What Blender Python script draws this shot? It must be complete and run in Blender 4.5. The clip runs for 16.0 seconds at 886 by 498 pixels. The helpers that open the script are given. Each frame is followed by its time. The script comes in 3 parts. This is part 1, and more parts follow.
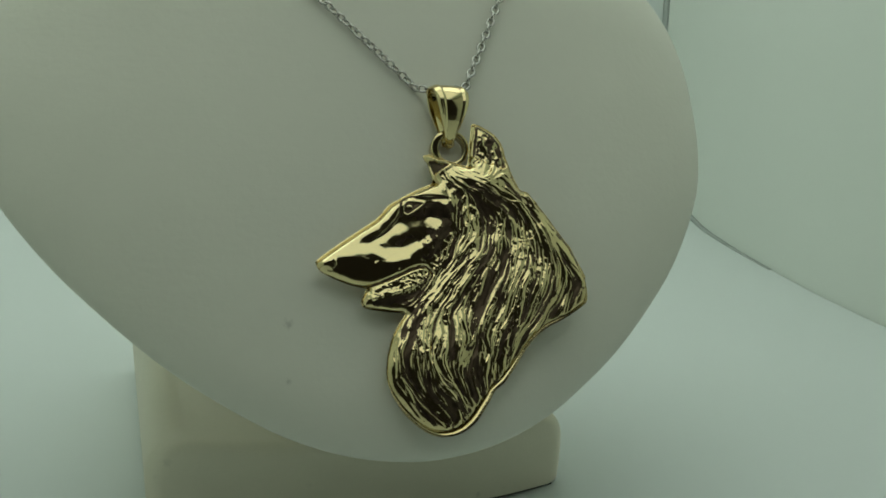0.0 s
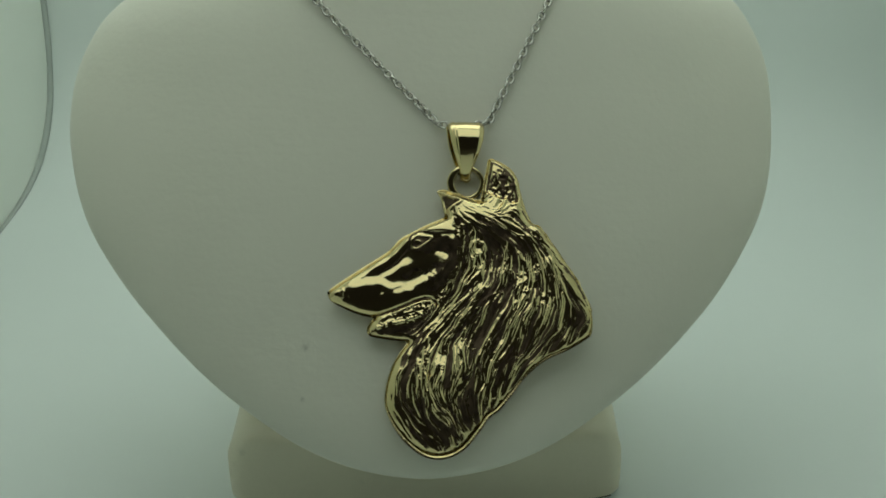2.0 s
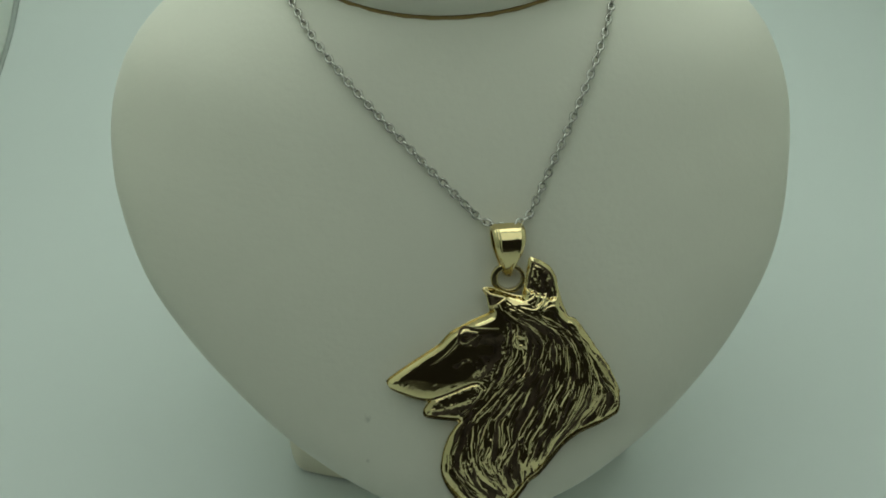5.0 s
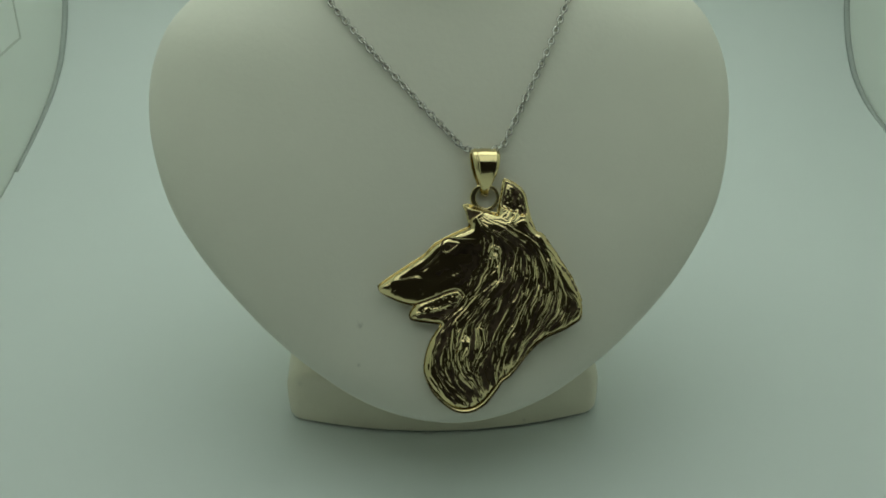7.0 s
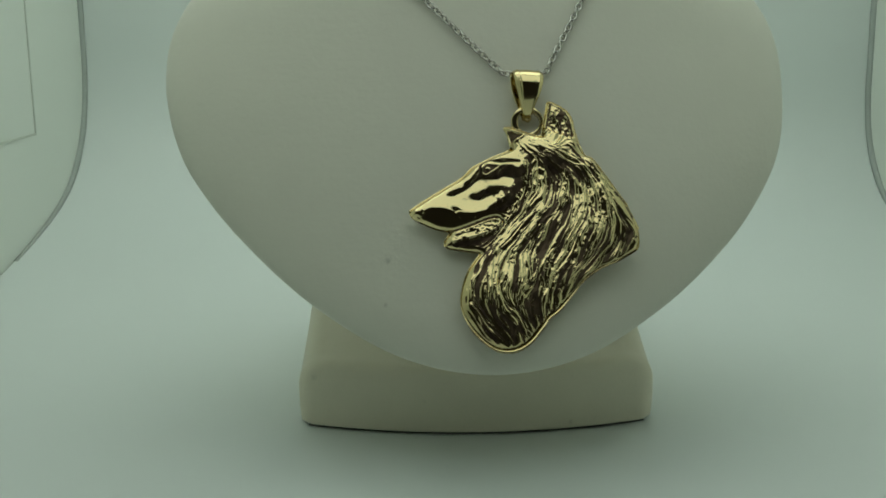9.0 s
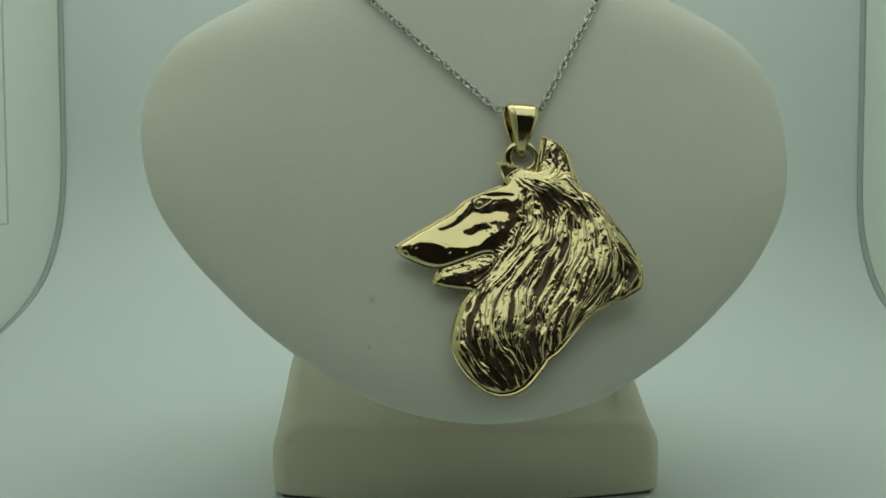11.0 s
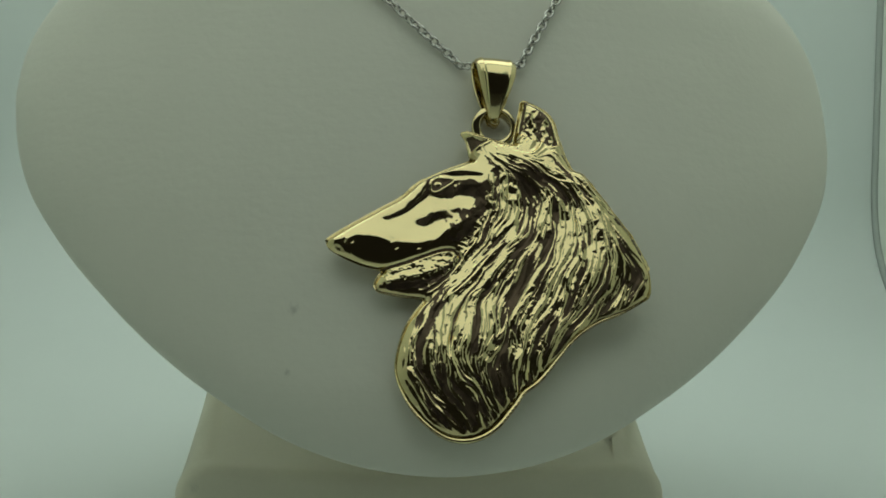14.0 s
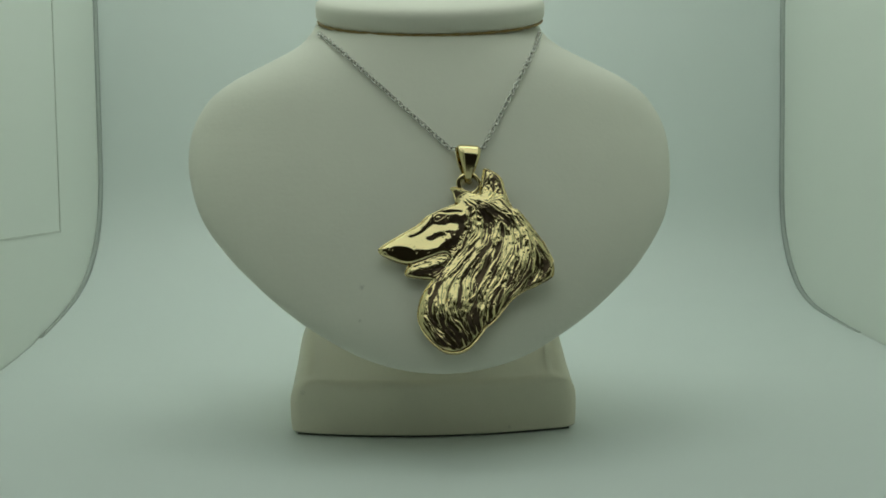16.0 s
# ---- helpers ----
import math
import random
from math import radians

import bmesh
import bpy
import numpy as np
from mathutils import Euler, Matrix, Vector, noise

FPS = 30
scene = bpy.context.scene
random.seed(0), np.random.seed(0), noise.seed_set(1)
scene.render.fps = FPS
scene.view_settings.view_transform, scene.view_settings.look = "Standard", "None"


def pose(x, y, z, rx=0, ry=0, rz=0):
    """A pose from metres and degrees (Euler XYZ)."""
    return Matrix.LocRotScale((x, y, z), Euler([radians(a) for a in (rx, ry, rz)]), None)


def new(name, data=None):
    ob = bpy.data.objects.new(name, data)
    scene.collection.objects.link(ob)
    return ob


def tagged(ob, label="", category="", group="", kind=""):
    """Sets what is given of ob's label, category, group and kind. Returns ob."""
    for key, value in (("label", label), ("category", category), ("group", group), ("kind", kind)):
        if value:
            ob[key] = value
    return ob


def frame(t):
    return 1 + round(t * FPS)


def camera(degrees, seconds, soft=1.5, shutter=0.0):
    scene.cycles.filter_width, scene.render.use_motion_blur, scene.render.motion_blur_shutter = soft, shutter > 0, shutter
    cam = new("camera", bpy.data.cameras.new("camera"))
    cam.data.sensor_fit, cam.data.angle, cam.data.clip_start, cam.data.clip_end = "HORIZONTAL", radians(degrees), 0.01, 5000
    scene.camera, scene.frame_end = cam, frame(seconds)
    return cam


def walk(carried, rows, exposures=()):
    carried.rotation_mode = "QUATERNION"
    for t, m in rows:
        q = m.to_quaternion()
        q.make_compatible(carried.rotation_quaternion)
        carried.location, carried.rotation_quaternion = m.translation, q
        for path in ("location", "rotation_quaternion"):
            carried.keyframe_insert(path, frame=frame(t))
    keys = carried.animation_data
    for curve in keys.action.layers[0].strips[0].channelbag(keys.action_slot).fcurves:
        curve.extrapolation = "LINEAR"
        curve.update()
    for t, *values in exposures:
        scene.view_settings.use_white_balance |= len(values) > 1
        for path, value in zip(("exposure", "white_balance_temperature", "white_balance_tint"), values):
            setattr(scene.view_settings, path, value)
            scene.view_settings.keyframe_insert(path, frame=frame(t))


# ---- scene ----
cam = camera(45.0, 16.0, 1.7)
PATH = [
    (0.0, pose(-0.0424, -0.1848, 0.0919, 77.54, -2.03, -16.41)),
    (0.5, pose(-0.0224, -0.1920, 0.0941, 77.50, -0.31, -8.84)),
    (1.0, pose(-0.0011, -0.1984, 0.0963, 77.46, 0.77, -0.99)),
    (1.5, pose(0.0150, -0.1992, 0.1045, 74.46, 1.22, 1.51)),
    (2.0, pose(0.0094, -0.1975, 0.1106, 73.92, 1.48, 0.81)),
    (2.5, pose(0.0027, -0.1959, 0.1281, 69.70, 0.31, -1.57)),
    (3.0, pose(0.0074, -0.1974, 0.1425, 63.54, 3.90, -2.52)),
    (3.5, pose(-0.0029, -0.1883, 0.1457, 61.80, 3.48, -0.68)),
    (4.0, pose(-0.0090, -0.1827, 0.1610, 59.66, 0.47, 0.51)),
    (4.5, pose(-0.0071, -0.1691, 0.1894, 54.56, 1.02, -1.37)),
    (4.7, pose(-0.0044, -0.1670, 0.2010, 51.38, 1.80, -1.81)),
    (6.8, pose(-0.0018, -0.2263, 0.1871, 60.17, 0.55, -0.98)),
    (7.0, pose(-0.0026, -0.2286, 0.1699, 62.23, 0.70, -1.15)),
    (7.5, pose(-0.0055, -0.2336, 0.1424, 66.78, 1.49, -0.10)),
    (8.0, pose(-0.0076, -0.2362, 0.1081, 69.58, -0.26, -0.52)),
    (8.5, pose(-0.0094, -0.2396, 0.0969, 73.31, -2.12, -0.43)),
    (9.0, pose(-0.0106, -0.2313, 0.0882, 78.41, 0.56, -0.92)),
    (9.2, pose(-0.0126, -0.2262, 0.0819, 80.28, -0.56, -1.66)),
    (11.3, pose(-0.0110, -0.2190, 0.0629, 87.96, 0.38, -1.61)),
    (11.5, pose(-0.0094, -0.2204, 0.0617, 88.84, 0.10, -0.49)),
    (12.0, pose(-0.0081, -0.2240, 0.0658, 87.27, 0.13, -0.17)),
    (12.5, pose(-0.0096, -0.2054, 0.0616, 87.18, 0.16, -1.60)),
    (13.0, pose(-0.0042, -0.1709, 0.0608, 86.48, -0.11, -2.42)),
    (13.5, pose(-0.0045, -0.1718, 0.0617, 86.48, -0.38, -3.00)),
    (14.0, pose(-0.0047, -0.1726, 0.0607, 86.72, -0.62, -2.55)),
    (14.5, pose(-0.0045, -0.1728, 0.0612, 87.07, -1.24, -2.20)),
    (15.0, pose(-0.0071, -0.1893, 0.0611, 87.49, -0.72, -3.15)),
    (15.5, pose(-0.0051, -0.2349, 0.0682, 86.14, 0.45, -2.06)),
    (16.0, pose(-0.0068, -0.2981, 0.0707, 86.33, 0.81, -1.97)),
]
walk(cam, PATH, ((0.0, 0.02), (4.5, 0.02), (7.0, -0.03), (8.5, -0.03), (9.2, -0.01), (11.5, -0.01), (12.5, -0.03), (13.0, -0.15), (13.5, -0.08), (14.0, -0.04), (14.5, -0.01), (15.0, 0.06), (15.5, 0.14), (16.0, 0.0)))

# world: the dim room in front of the open light box
world = bpy.data.worlds.new("room")
scene.world = world
world.use_nodes = True
world.node_tree.nodes["Background"].inputs[0].default_value = (0.75, 0.8, 0.72, 1)
world.node_tree.nodes["Background"].inputs[1].default_value = 0.06

# the light box's own measures, in metres
LEFT, RIGHT, BACK, FRONT, TOP = -0.161, 0.187, 0.248, -0.235, 0.30
LAMP_BACK, LAMP_FRONT = 1.40, 0.675
LAMP_COLOUR = (0.885, 1.0, 0.895)


# ---------------------------------------------------------------- materials
def material(name, colour, rough=0.5, metal=0.0, spread=0.06, scale=60.0, bump=0.0, bump_scale=900.0, fine=0.0, coat=0.0):
    """A surface with its colour varied at two scales, and a fine relief."""
    m = bpy.data.materials.new(name)
    m.use_nodes = True
    n, l = m.node_tree.nodes, m.node_tree.links
    b = n["Principled BSDF"]
    b.inputs["Metallic"].default_value = metal
    b.inputs["Coat Weight"].default_value = coat
    co = n.new("ShaderNodeTexCoord")
    big, small = n.new("ShaderNodeTexNoise"), n.new("ShaderNodeTexNoise")
    big.inputs["Scale"].default_value, small.inputs["Scale"].default_value = scale, bump_scale
    big.inputs["Detail"].default_value, small.inputs["Detail"].default_value = 5, 6
    for t in (big, small):
        l.new(co.outputs["Object"], t.inputs["Vector"])
    mix = n.new("ShaderNodeMix")
    mix.data_type, mix.blend_type = "RGBA", "MIX"
    mix.inputs["A"].default_value = (*[c * (1 - spread) for c in colour], 1)
    mix.inputs["B"].default_value = (*[min(1, c * (1 + spread)) for c in colour], 1)
    add = n.new("ShaderNodeMath")
    add.operation = "MULTIPLY_ADD"
    l.new(small.outputs["Fac"], add.inputs[0])
    add.inputs[1].default_value = fine
    l.new(big.outputs["Fac"], add.inputs[2])
    l.new(add.outputs[0], mix.inputs["Factor"])
    l.new(mix.outputs["Result"], b.inputs["Base Color"])
    ro = n.new("ShaderNodeMapRange")
    ro.inputs["To Min"].default_value, ro.inputs["To Max"].default_value = rough * 0.8, min(1, rough * 1.2)
    l.new(big.outputs["Fac"], ro.inputs["Value"])
    l.new(ro.outputs["Result"], b.inputs["Roughness"])
    if bump:
        bp = n.new("ShaderNodeBump")
        bp.inputs["Strength"].default_value, bp.inputs["Distance"].default_value = bump, 0.0003
        l.new(small.outputs["Fac"], bp.inputs["Height"])
        l.new(bp.outputs["Normal"], b.inputs["Normal"])
    return m


GOLD = material("polished_gold", (0.77, 0.645, 0.345), 0.09, 1.0, 0.04, 90, 0.03, 1500)
# patina colour, also painted where the gold mirrors the dark room
OXIDE_AND_SHADE = material("oxide_and_shade_gold", (0.105, 0.074, 0.048), 0.36, 0.9, 0.5, 700, 0.25, 2500)
SILVER = material("silver_wire", (0.54, 0.525, 0.49), 0.20, 1.0, 0.1, 400)
LEATHER = material("white_leatherette", (0.745, 0.73, 0.635), 0.62, 0.0, 0.05, 45, 0.10, 1400, 0.25)


def smudge(m, spots):
    """Small grey marks on a surface: places (in the object's own measure) and their sizes."""
    n, l = m.node_tree.nodes, m.node_tree.links
    b = n["Principled BSDF"]
    link = b.inputs["Base Color"].links[0]
    colour = link.from_socket
    co, nz = n.new("ShaderNodeTexCoord"), n.new("ShaderNodeTexNoise")
    nz.inputs["Scale"].default_value = 1800
    l.new(co.outputs["Object"], nz.inputs["Vector"])
    for place, size, depth in spots:
        dist = n.new("ShaderNodeVectorMath")
        dist.operation = "DISTANCE"
        l.new(co.outputs["Object"], dist.inputs[0])
        dist.inputs[1].default_value = place
        wob = n.new("ShaderNodeMath")
        wob.operation = "MULTIPLY_ADD"
        l.new(nz.outputs["Fac"], wob.inputs[0])
        wob.inputs[1].default_value = size * 1.2
        l.new(dist.outputs["Value"], wob.inputs[2])
        ramp = n.new("ShaderNodeMapRange")
        ramp.interpolation_type = "SMOOTHSTEP"
        ramp.inputs["From Min"].default_value, ramp.inputs["From Max"].default_value = size * 0.5, size * 1.7
        ramp.inputs["To Min"].default_value, ramp.inputs["To Max"].default_value = depth, 0.0
        l.new(wob.outputs[0], ramp.inputs["Value"])
        mix = n.new("ShaderNodeMix")
        mix.data_type = "RGBA"
        l.new(ramp.outputs["Result"], mix.inputs["Factor"])
        l.new(colour, mix.inputs["A"])
        mix.inputs["B"].default_value = (0.20, 0.19, 0.15, 1)
        colour = mix.outputs["Result"]
    l.new(colour, b.inputs["Base Color"])


def weave(m, strength):
    """Faint creases and pulled grain across the leatherette, with the first relief on top."""
    n, l = m.node_tree.nodes, m.node_tree.links
    b = n["Principled BSDF"]
    first = b.inputs["Normal"].links[0].from_node
    co, mp = n.new("ShaderNodeTexCoord"), n.new("ShaderNodeMapping")
    mp.inputs["Scale"].default_value = (0.13, 0.13, 1.0)
    mp.inputs["Rotation"].default_value = (0, math.radians(3), 0)
    l.new(co.outputs["Object"], mp.inputs["Vector"])
    nz = n.new("ShaderNodeTexNoise")
    nz.inputs["Scale"].default_value, nz.inputs["Detail"].default_value = 650, 3
    l.new(mp.outputs["Vector"], nz.inputs["Vector"])
    bp = n.new("ShaderNodeBump")
    bp.inputs["Strength"].default_value, bp.inputs["Distance"].default_value = strength, 0.0004
    l.new(nz.outputs["Fac"], bp.inputs["Height"])
    l.new(bp.outputs["Normal"], first.inputs["Normal"])


CHEST = material("marked_white_leatherette", (0.745, 0.73, 0.635), 0.58, 0.0, 0.05, 45, 0.17, 800, 0.25)
smudge(CHEST, (((-0.0187, -0.0551, 0.0274), 0.0010, 0.45), ((-0.0190, -0.0583, 0.0190), 0.0006, 0.40), ((-0.0360, -0.0450, 0.0420), 0.0007, 0.25)))
BASE_LEATHER = material("cream_leatherette", (0.82, 0.77, 0.62), 0.65, 0.0, 0.07, 60, 0.12, 1300, 0.3)
smudge(BASE_LEATHER, (((0.0207, -0.0356, -0.0143), 0.0008, 0.22), ((0.0262, -0.0340, -0.0140), 0.0006, 0.18), ((-0.012, -0.0368, -0.0085), 0.0007, 0.10), ((-0.0365, -0.0310, -0.0045), 0.0011, 0.20), ((-0.0385, -0.0300, -0.0075), 0.0008, 0.15)))
weave(CHEST, 0.085)
for m in (CHEST, LEATHER, BASE_LEATHER):
    m.node_tree.nodes["Principled BSDF"].inputs["Sheen Weight"].default_value = 0.22
    m.node_tree.nodes["Principled BSDF"].inputs["Sheen Roughness"].default_value = 0.45
BASE_SHADE = material("dark_base_shade", (0.14, 0.15, 0.13), 0.95, 0.0, 0.2, 500, 0.3, 2500)
CORD = material("gilt_cord", (0.35, 0.24, 0.09), 0.5, 0.3, 0.2, 700, 0.4, 2500)
SHEET = material("white_sweep_sheet", (0.71, 0.76, 0.745), 0.5, 0.0, 0.03, 9, 0.04, 700, 0.1)
WALL = material("white_plastic_wall", (0.72, 0.76, 0.70), 0.45, 0.0, 0.03, 12, 0.05, 500, 0.1)
SEAM = material("grey_seam", (0.41, 0.445, 0.42), 0.8, 0.0, 0.1, 80)
GROOVE = material("panel_groove", (0.56, 0.59, 0.53), 0.7, 0.0, 0.1, 80)
DARK = material("dim_room_paint", (0.16, 0.15, 0.13), 0.8, 0.0, 0.1, 3)


def lit(name, power):
    m = bpy.data.materials.new(name)
    m.use_nodes = True
    b = m.node_tree.nodes["Principled BSDF"]
    b.inputs["Base Color"].default_value = (0.8, 0.8, 0.8, 1)
    b.inputs["Emission Color"].default_value = (*LAMP_COLOUR, 1)
    b.inputs["Emission Strength"].default_value = power
    return m


LIT_BACK, LIT_FRONT = lit("lit_diffuser", LAMP_BACK), lit("dimmer_lit_diffuser", LAMP_FRONT)


# ---------------------------------------------------------------- mesh helpers
def mesh_of(name, verts, faces, mat, smooth=True):
    me = bpy.data.meshes.new(name)
    me.from_pydata([tuple(map(float, v)) for v in verts], [], [tuple(map(int, f)) for f in faces])
    me.materials.append(mat)
    me.update()
    if smooth:
        me.polygons.foreach_set("use_smooth", [True] * len(me.polygons))
    return me


def part(name, me, parent, label=""):
    ob = new(name, me)
    ob.parent = parent
    if label:
        ob["label"] = label
    return ob


def empty(name, label, category, at=(0, 0, 0), group=""):
    ob = new(name)
    ob.location = at
    ob.empty_display_size = 0.01
    return tagged(ob, label, category, group)


def loft(rings, closed=True, caps=True):
    """Quads between rings of equal length."""
    k = len(rings[0])
    verts = [v for r in rings for v in r]
    faces = []
    for i in range(len(rings) - 1):
        for j in range(k if closed else k - 1):
            a, b = i * k + j, i * k + (j + 1) % k
            faces.append((a, b, b + k, a + k))
    if caps and closed:
        faces.append(tuple(range(k))[::-1])
        faces.append(tuple((len(rings) - 1) * k + j for j in range(k)))
    return verts, faces


def slab(x0, x1, y0, y1, z0, z1, bevel=0.0):
    bm = bmesh.new()
    bmesh.ops.create_cube(bm, size=1)
    for v in bm.verts:
        v.co = ((x0, x1)[v.co.x > 0], (y0, y1)[v.co.y > 0], (z0, z1)[v.co.z > 0])
    if bevel:
        bmesh.ops.bevel(bm, geom=bm.edges[:], offset=bevel, segments=3, affect="EDGES", profile=0.5)
    return bm


def slab_mesh(name, mat, *box, bevel=0.0):
    bm = slab(*box, bevel=bevel)
    me = bpy.data.meshes.new(name)
    bm.to_mesh(me)
    bm.free()
    me.materials.append(mat)
    return me


def smooth_through(pts, n=8):
    """A Catmull-Rom curve through pts."""
    p = [np.array(q, float) for q in pts]
    p = [2 * p[0] - p[1]] + p + [2 * p[-1] - p[-2]]
    out = []
    for i in range(1, len(p) - 2):
        for t in np.arange(n) / n:
            a, b, c, d = p[i - 1:i + 3]
            out.append(0.5 * (2 * b + (c - a) * t + (2 * a - 5 * b + 4 * c - d) * t * t + (3 * b - a - 3 * c + d) * t ** 3))
    out.append(p[-2])
    return np.array(out)


# ---------------------------------------------------------------- the light box
def cove_profile(f, n=5):
    """Floor, sweep and back as one sheet, bent more tightly at one side (f = 1): (y, z) from the front to the top."""
    soft = ((0.09, 0.0), (0.12, 0.003), (0.15, 0.0075), (0.18, 0.0135), (0.205, 0.0205), (0.225, 0.031), (0.240, 0.048), (0.247, 0.070), (BACK, 0.095))
    tight = ((0.09, 0.0), (0.12, 0.001), (0.15, 0.003), (0.18, 0.0055), (0.205, 0.0090), (0.225, 0.017), (0.240, 0.033), (0.247, 0.053), (BACK, 0.085))
    bend = smooth_through([(a[0] * (1 - f) + b[0] * f, a[1] * (1 - f) + b[1] * f) for a, b in zip(soft, tight)], n)
    return [(FRONT - 0.02, 0.0), (-0.15, 0.0), (0.0, 0.0), (0.06, 0.0)] + [tuple(p) for p in bend] + [(BACK, 0.13), (BACK, 0.2), (BACK, TOP)]


def build_box():
    x0, x1 = LEFT + 0.0005, RIGHT - 0.0005
    inner = [[(x, y, z) for y, z in cove_profile((x - x0) / (x1 - x0))] for x in np.linspace(x0, x1, 13)]
    v, f = loft(inner, closed=False)
    bm = bmesh.new()
    vs = [bm.verts.new(p) for p in v]
    for q in f:
        bm.faces.new([vs[i] for i in q])
    bmesh.ops.recalc_face_normals(bm, faces=bm.faces[:])
    up = sum((q.normal.z for q in bm.faces))
    if up < 0:
        bmesh.ops.reverse_faces(bm, faces=bm.faces[:])
    bmesh.ops.solidify(bm, geom=bm.faces[:], thickness=0.003)
    for e in bm.edges:
        e.smooth = e.calc_face_angle(0.0) < math.radians(40)
    me = bpy.data.meshes.new("floor")
    bm.to_mesh(me)
    bm.free()
    me.materials.append(SHEET)
    me.polygons.foreach_set("use_smooth", [True] * len(me.polygons))
    tagged(new("floor", me), "white bent sheet, floor and back in one sweep", "backdrop", kind="structure")

    for name, a, b in (("wall_left", LEFT - 0.004, LEFT), ("wall_right", RIGHT, RIGHT + 0.004)):
        me = slab_mesh(name, WALL, a, b, FRONT - 0.02, BACK + 0.006, -0.006, TOP)
        tagged(new(name, me), "white translucent plastic side wall of light box", "wall", kind="structure")
    me = slab_mesh("ceiling", WALL, LEFT - 0.004, RIGHT + 0.004, FRONT - 0.02, BACK + 0.006, TOP + 0.001, TOP + 0.006)
    tagged(new("ceiling", me), "white plastic ceiling of light box", "ceiling", kind="structure")

    # an added grey strip, coloured for the shadowed gap where each side wall meets the bent sheet
    for side, name in ((1, "seam_left"), (-1, "seam_right")):
        xw = LEFT if side > 0 else RIGHT
        p = cove_profile(0 if side > 0 else 1)[14:]
        rows = []
        for i, (y, z) in enumerate(p):
            a = p[max(i - 1, 0)]
            b = p[min(i + 1, len(p) - 1)]
            t = np.array((b[0] - a[0], b[1] - a[1]))
            t /= np.linalg.norm(t)
            nrm = np.array((-t[1], t[0]))
            w = 0.0026 * min(1.0, 0.04 + (i / 17) ** 1.5)
            ring = []
            for u, d in ((0, 0), (0.0016, 0), (0.0012, w * 0.7), (0, w)):
                ring.append((xw + side * u, y + nrm[0] * d, z + nrm[1] * d))
            rows.append(ring)
        v, f = loft(rows)
        tagged(new(name, mesh_of(name, v, f, SEAM)), "grey seam where side wall meets the sheet", "trim", kind="structure")

    # the inset hatch on one side wall
    hatch = tagged(new("trim", mesh_of("trim", *groove_frame(0.183, 0.050, 0.27, -0.20), GROOVE, False)),
                   "thin grooved outline of a hatch in the wall", "trim", kind="structure")
    return hatch


def groove_frame(y1, z0, z1, y0, w=0.0008, d=0.0004):
    """The thin outline of a rectangular hatch on the left wall."""
    verts, faces = [], []
    x = LEFT
    for ya, yb, za, zb in ((y1 - w, y1, z0 + w, z1), (y0, y1, z0, z0 + w), (y0, y1, z1, z1 + w)):
        k = len(verts)
        for xx in (x - 0.0005, x + d):
            verts += [(xx, ya, za), (xx, yb, za), (xx, yb, zb), (xx, ya, zb)]
        faces += [tuple(k + i for i in q) for q in ((0, 1, 2, 3), (4, 7, 6, 5), (0, 4, 5, 1), (1, 5, 6, 2), (2, 6, 7, 3), (3, 7, 4, 0))]
    return verts, faces


def build_lamp():
    for y0, y1, mat, label in ((0.005, 0.236, LIT_BACK, "bright white diffuser lamp under the box ceiling"),
                               (-0.242, -0.005, LIT_FRONT, "dimmer white diffuser lamp under the box ceiling")):
        mid = (y0 + y1) / 2
        lamp = empty("ceiling_light", label, "lamp", (0.002, mid, TOP), "ceiling lamps")
        h = (y1 - y0) / 2
        part("frame", slab_mesh("frame", WALL, -0.150, 0.150, -h, h, -0.006, 0.0005, bevel=0.001), lamp)
        part("diffuser", slab_mesh("diffuser", mat, -0.145, 0.145, 0.005 - h, h - 0.005, -0.008, -0.0058), lamp, "glowing white diffuser")


# ---------------------------------------------------------------- the display bust
BUST_X, RIM_A, RIM_B, BUST_LOW = 0.0015, -0.052, 0.9, 0.0222
HALF = ((0.0, 0.0), (1.2, 11.9), (4.5, 22.6), (7.8, 29.4), (12.5, 37.6), (20.0, 47.9), (26.0, 54.8), (30.5, 59.1), (37.5, 64.6), (43.5, 67.6),
        (49.0, 69.4), (57.0, 70.9), (63.5, 70.9), (69.5, 69.3), (75.5, 65.7), (81.0, 58.6), (86.0, 48.9), (90.0, 41.6), (94.0, 37.3), (98.0, 35.2), (106, 34.5))
_hz = np.array([h[0] for h in HALF]) / 1000
_hw = np.array([h[1] for h in HALF]) / 1000


def half_width(z):
    d = np.sqrt(np.maximum(np.asarray(z, float) - BUST_LOW, 0))
    k = np.sqrt(_hz)
    # a smooth cubic between the given widths
    s = np.gradient(_hw, k)
    i = np.clip(np.searchsorted(k, d) - 1, 0, len(k) - 2)
    h = k[i + 1] - k[i]
    t = np.clip((d - k[i]) / h, 0, 1)
    return (_hw[i] * (1 + 2 * t) * (1 - t) ** 2 + s[i] * h * t * (1 - t) ** 2 + _hw[i + 1] * t * t * (3 - 2 * t) + s[i + 1] * h * t * t * (t - 1))


def bust_mid(z):
    """The chest hangs slightly aslant: its middle at the height z."""
    return 0.0022 - 0.0017 * np.clip((z - 0.045) / 0.03, 0, 1)


def centre_line(z):
    """How far forward the chest stands on its middle, at the height z."""
    return -0.0106 + 0.536 * (z - 0.0737)


def rim_line(z):
    return RIM_A + RIM_B * np.minimum(z, 0.104) + 0.35 * np.maximum(z - 0.104, 0)


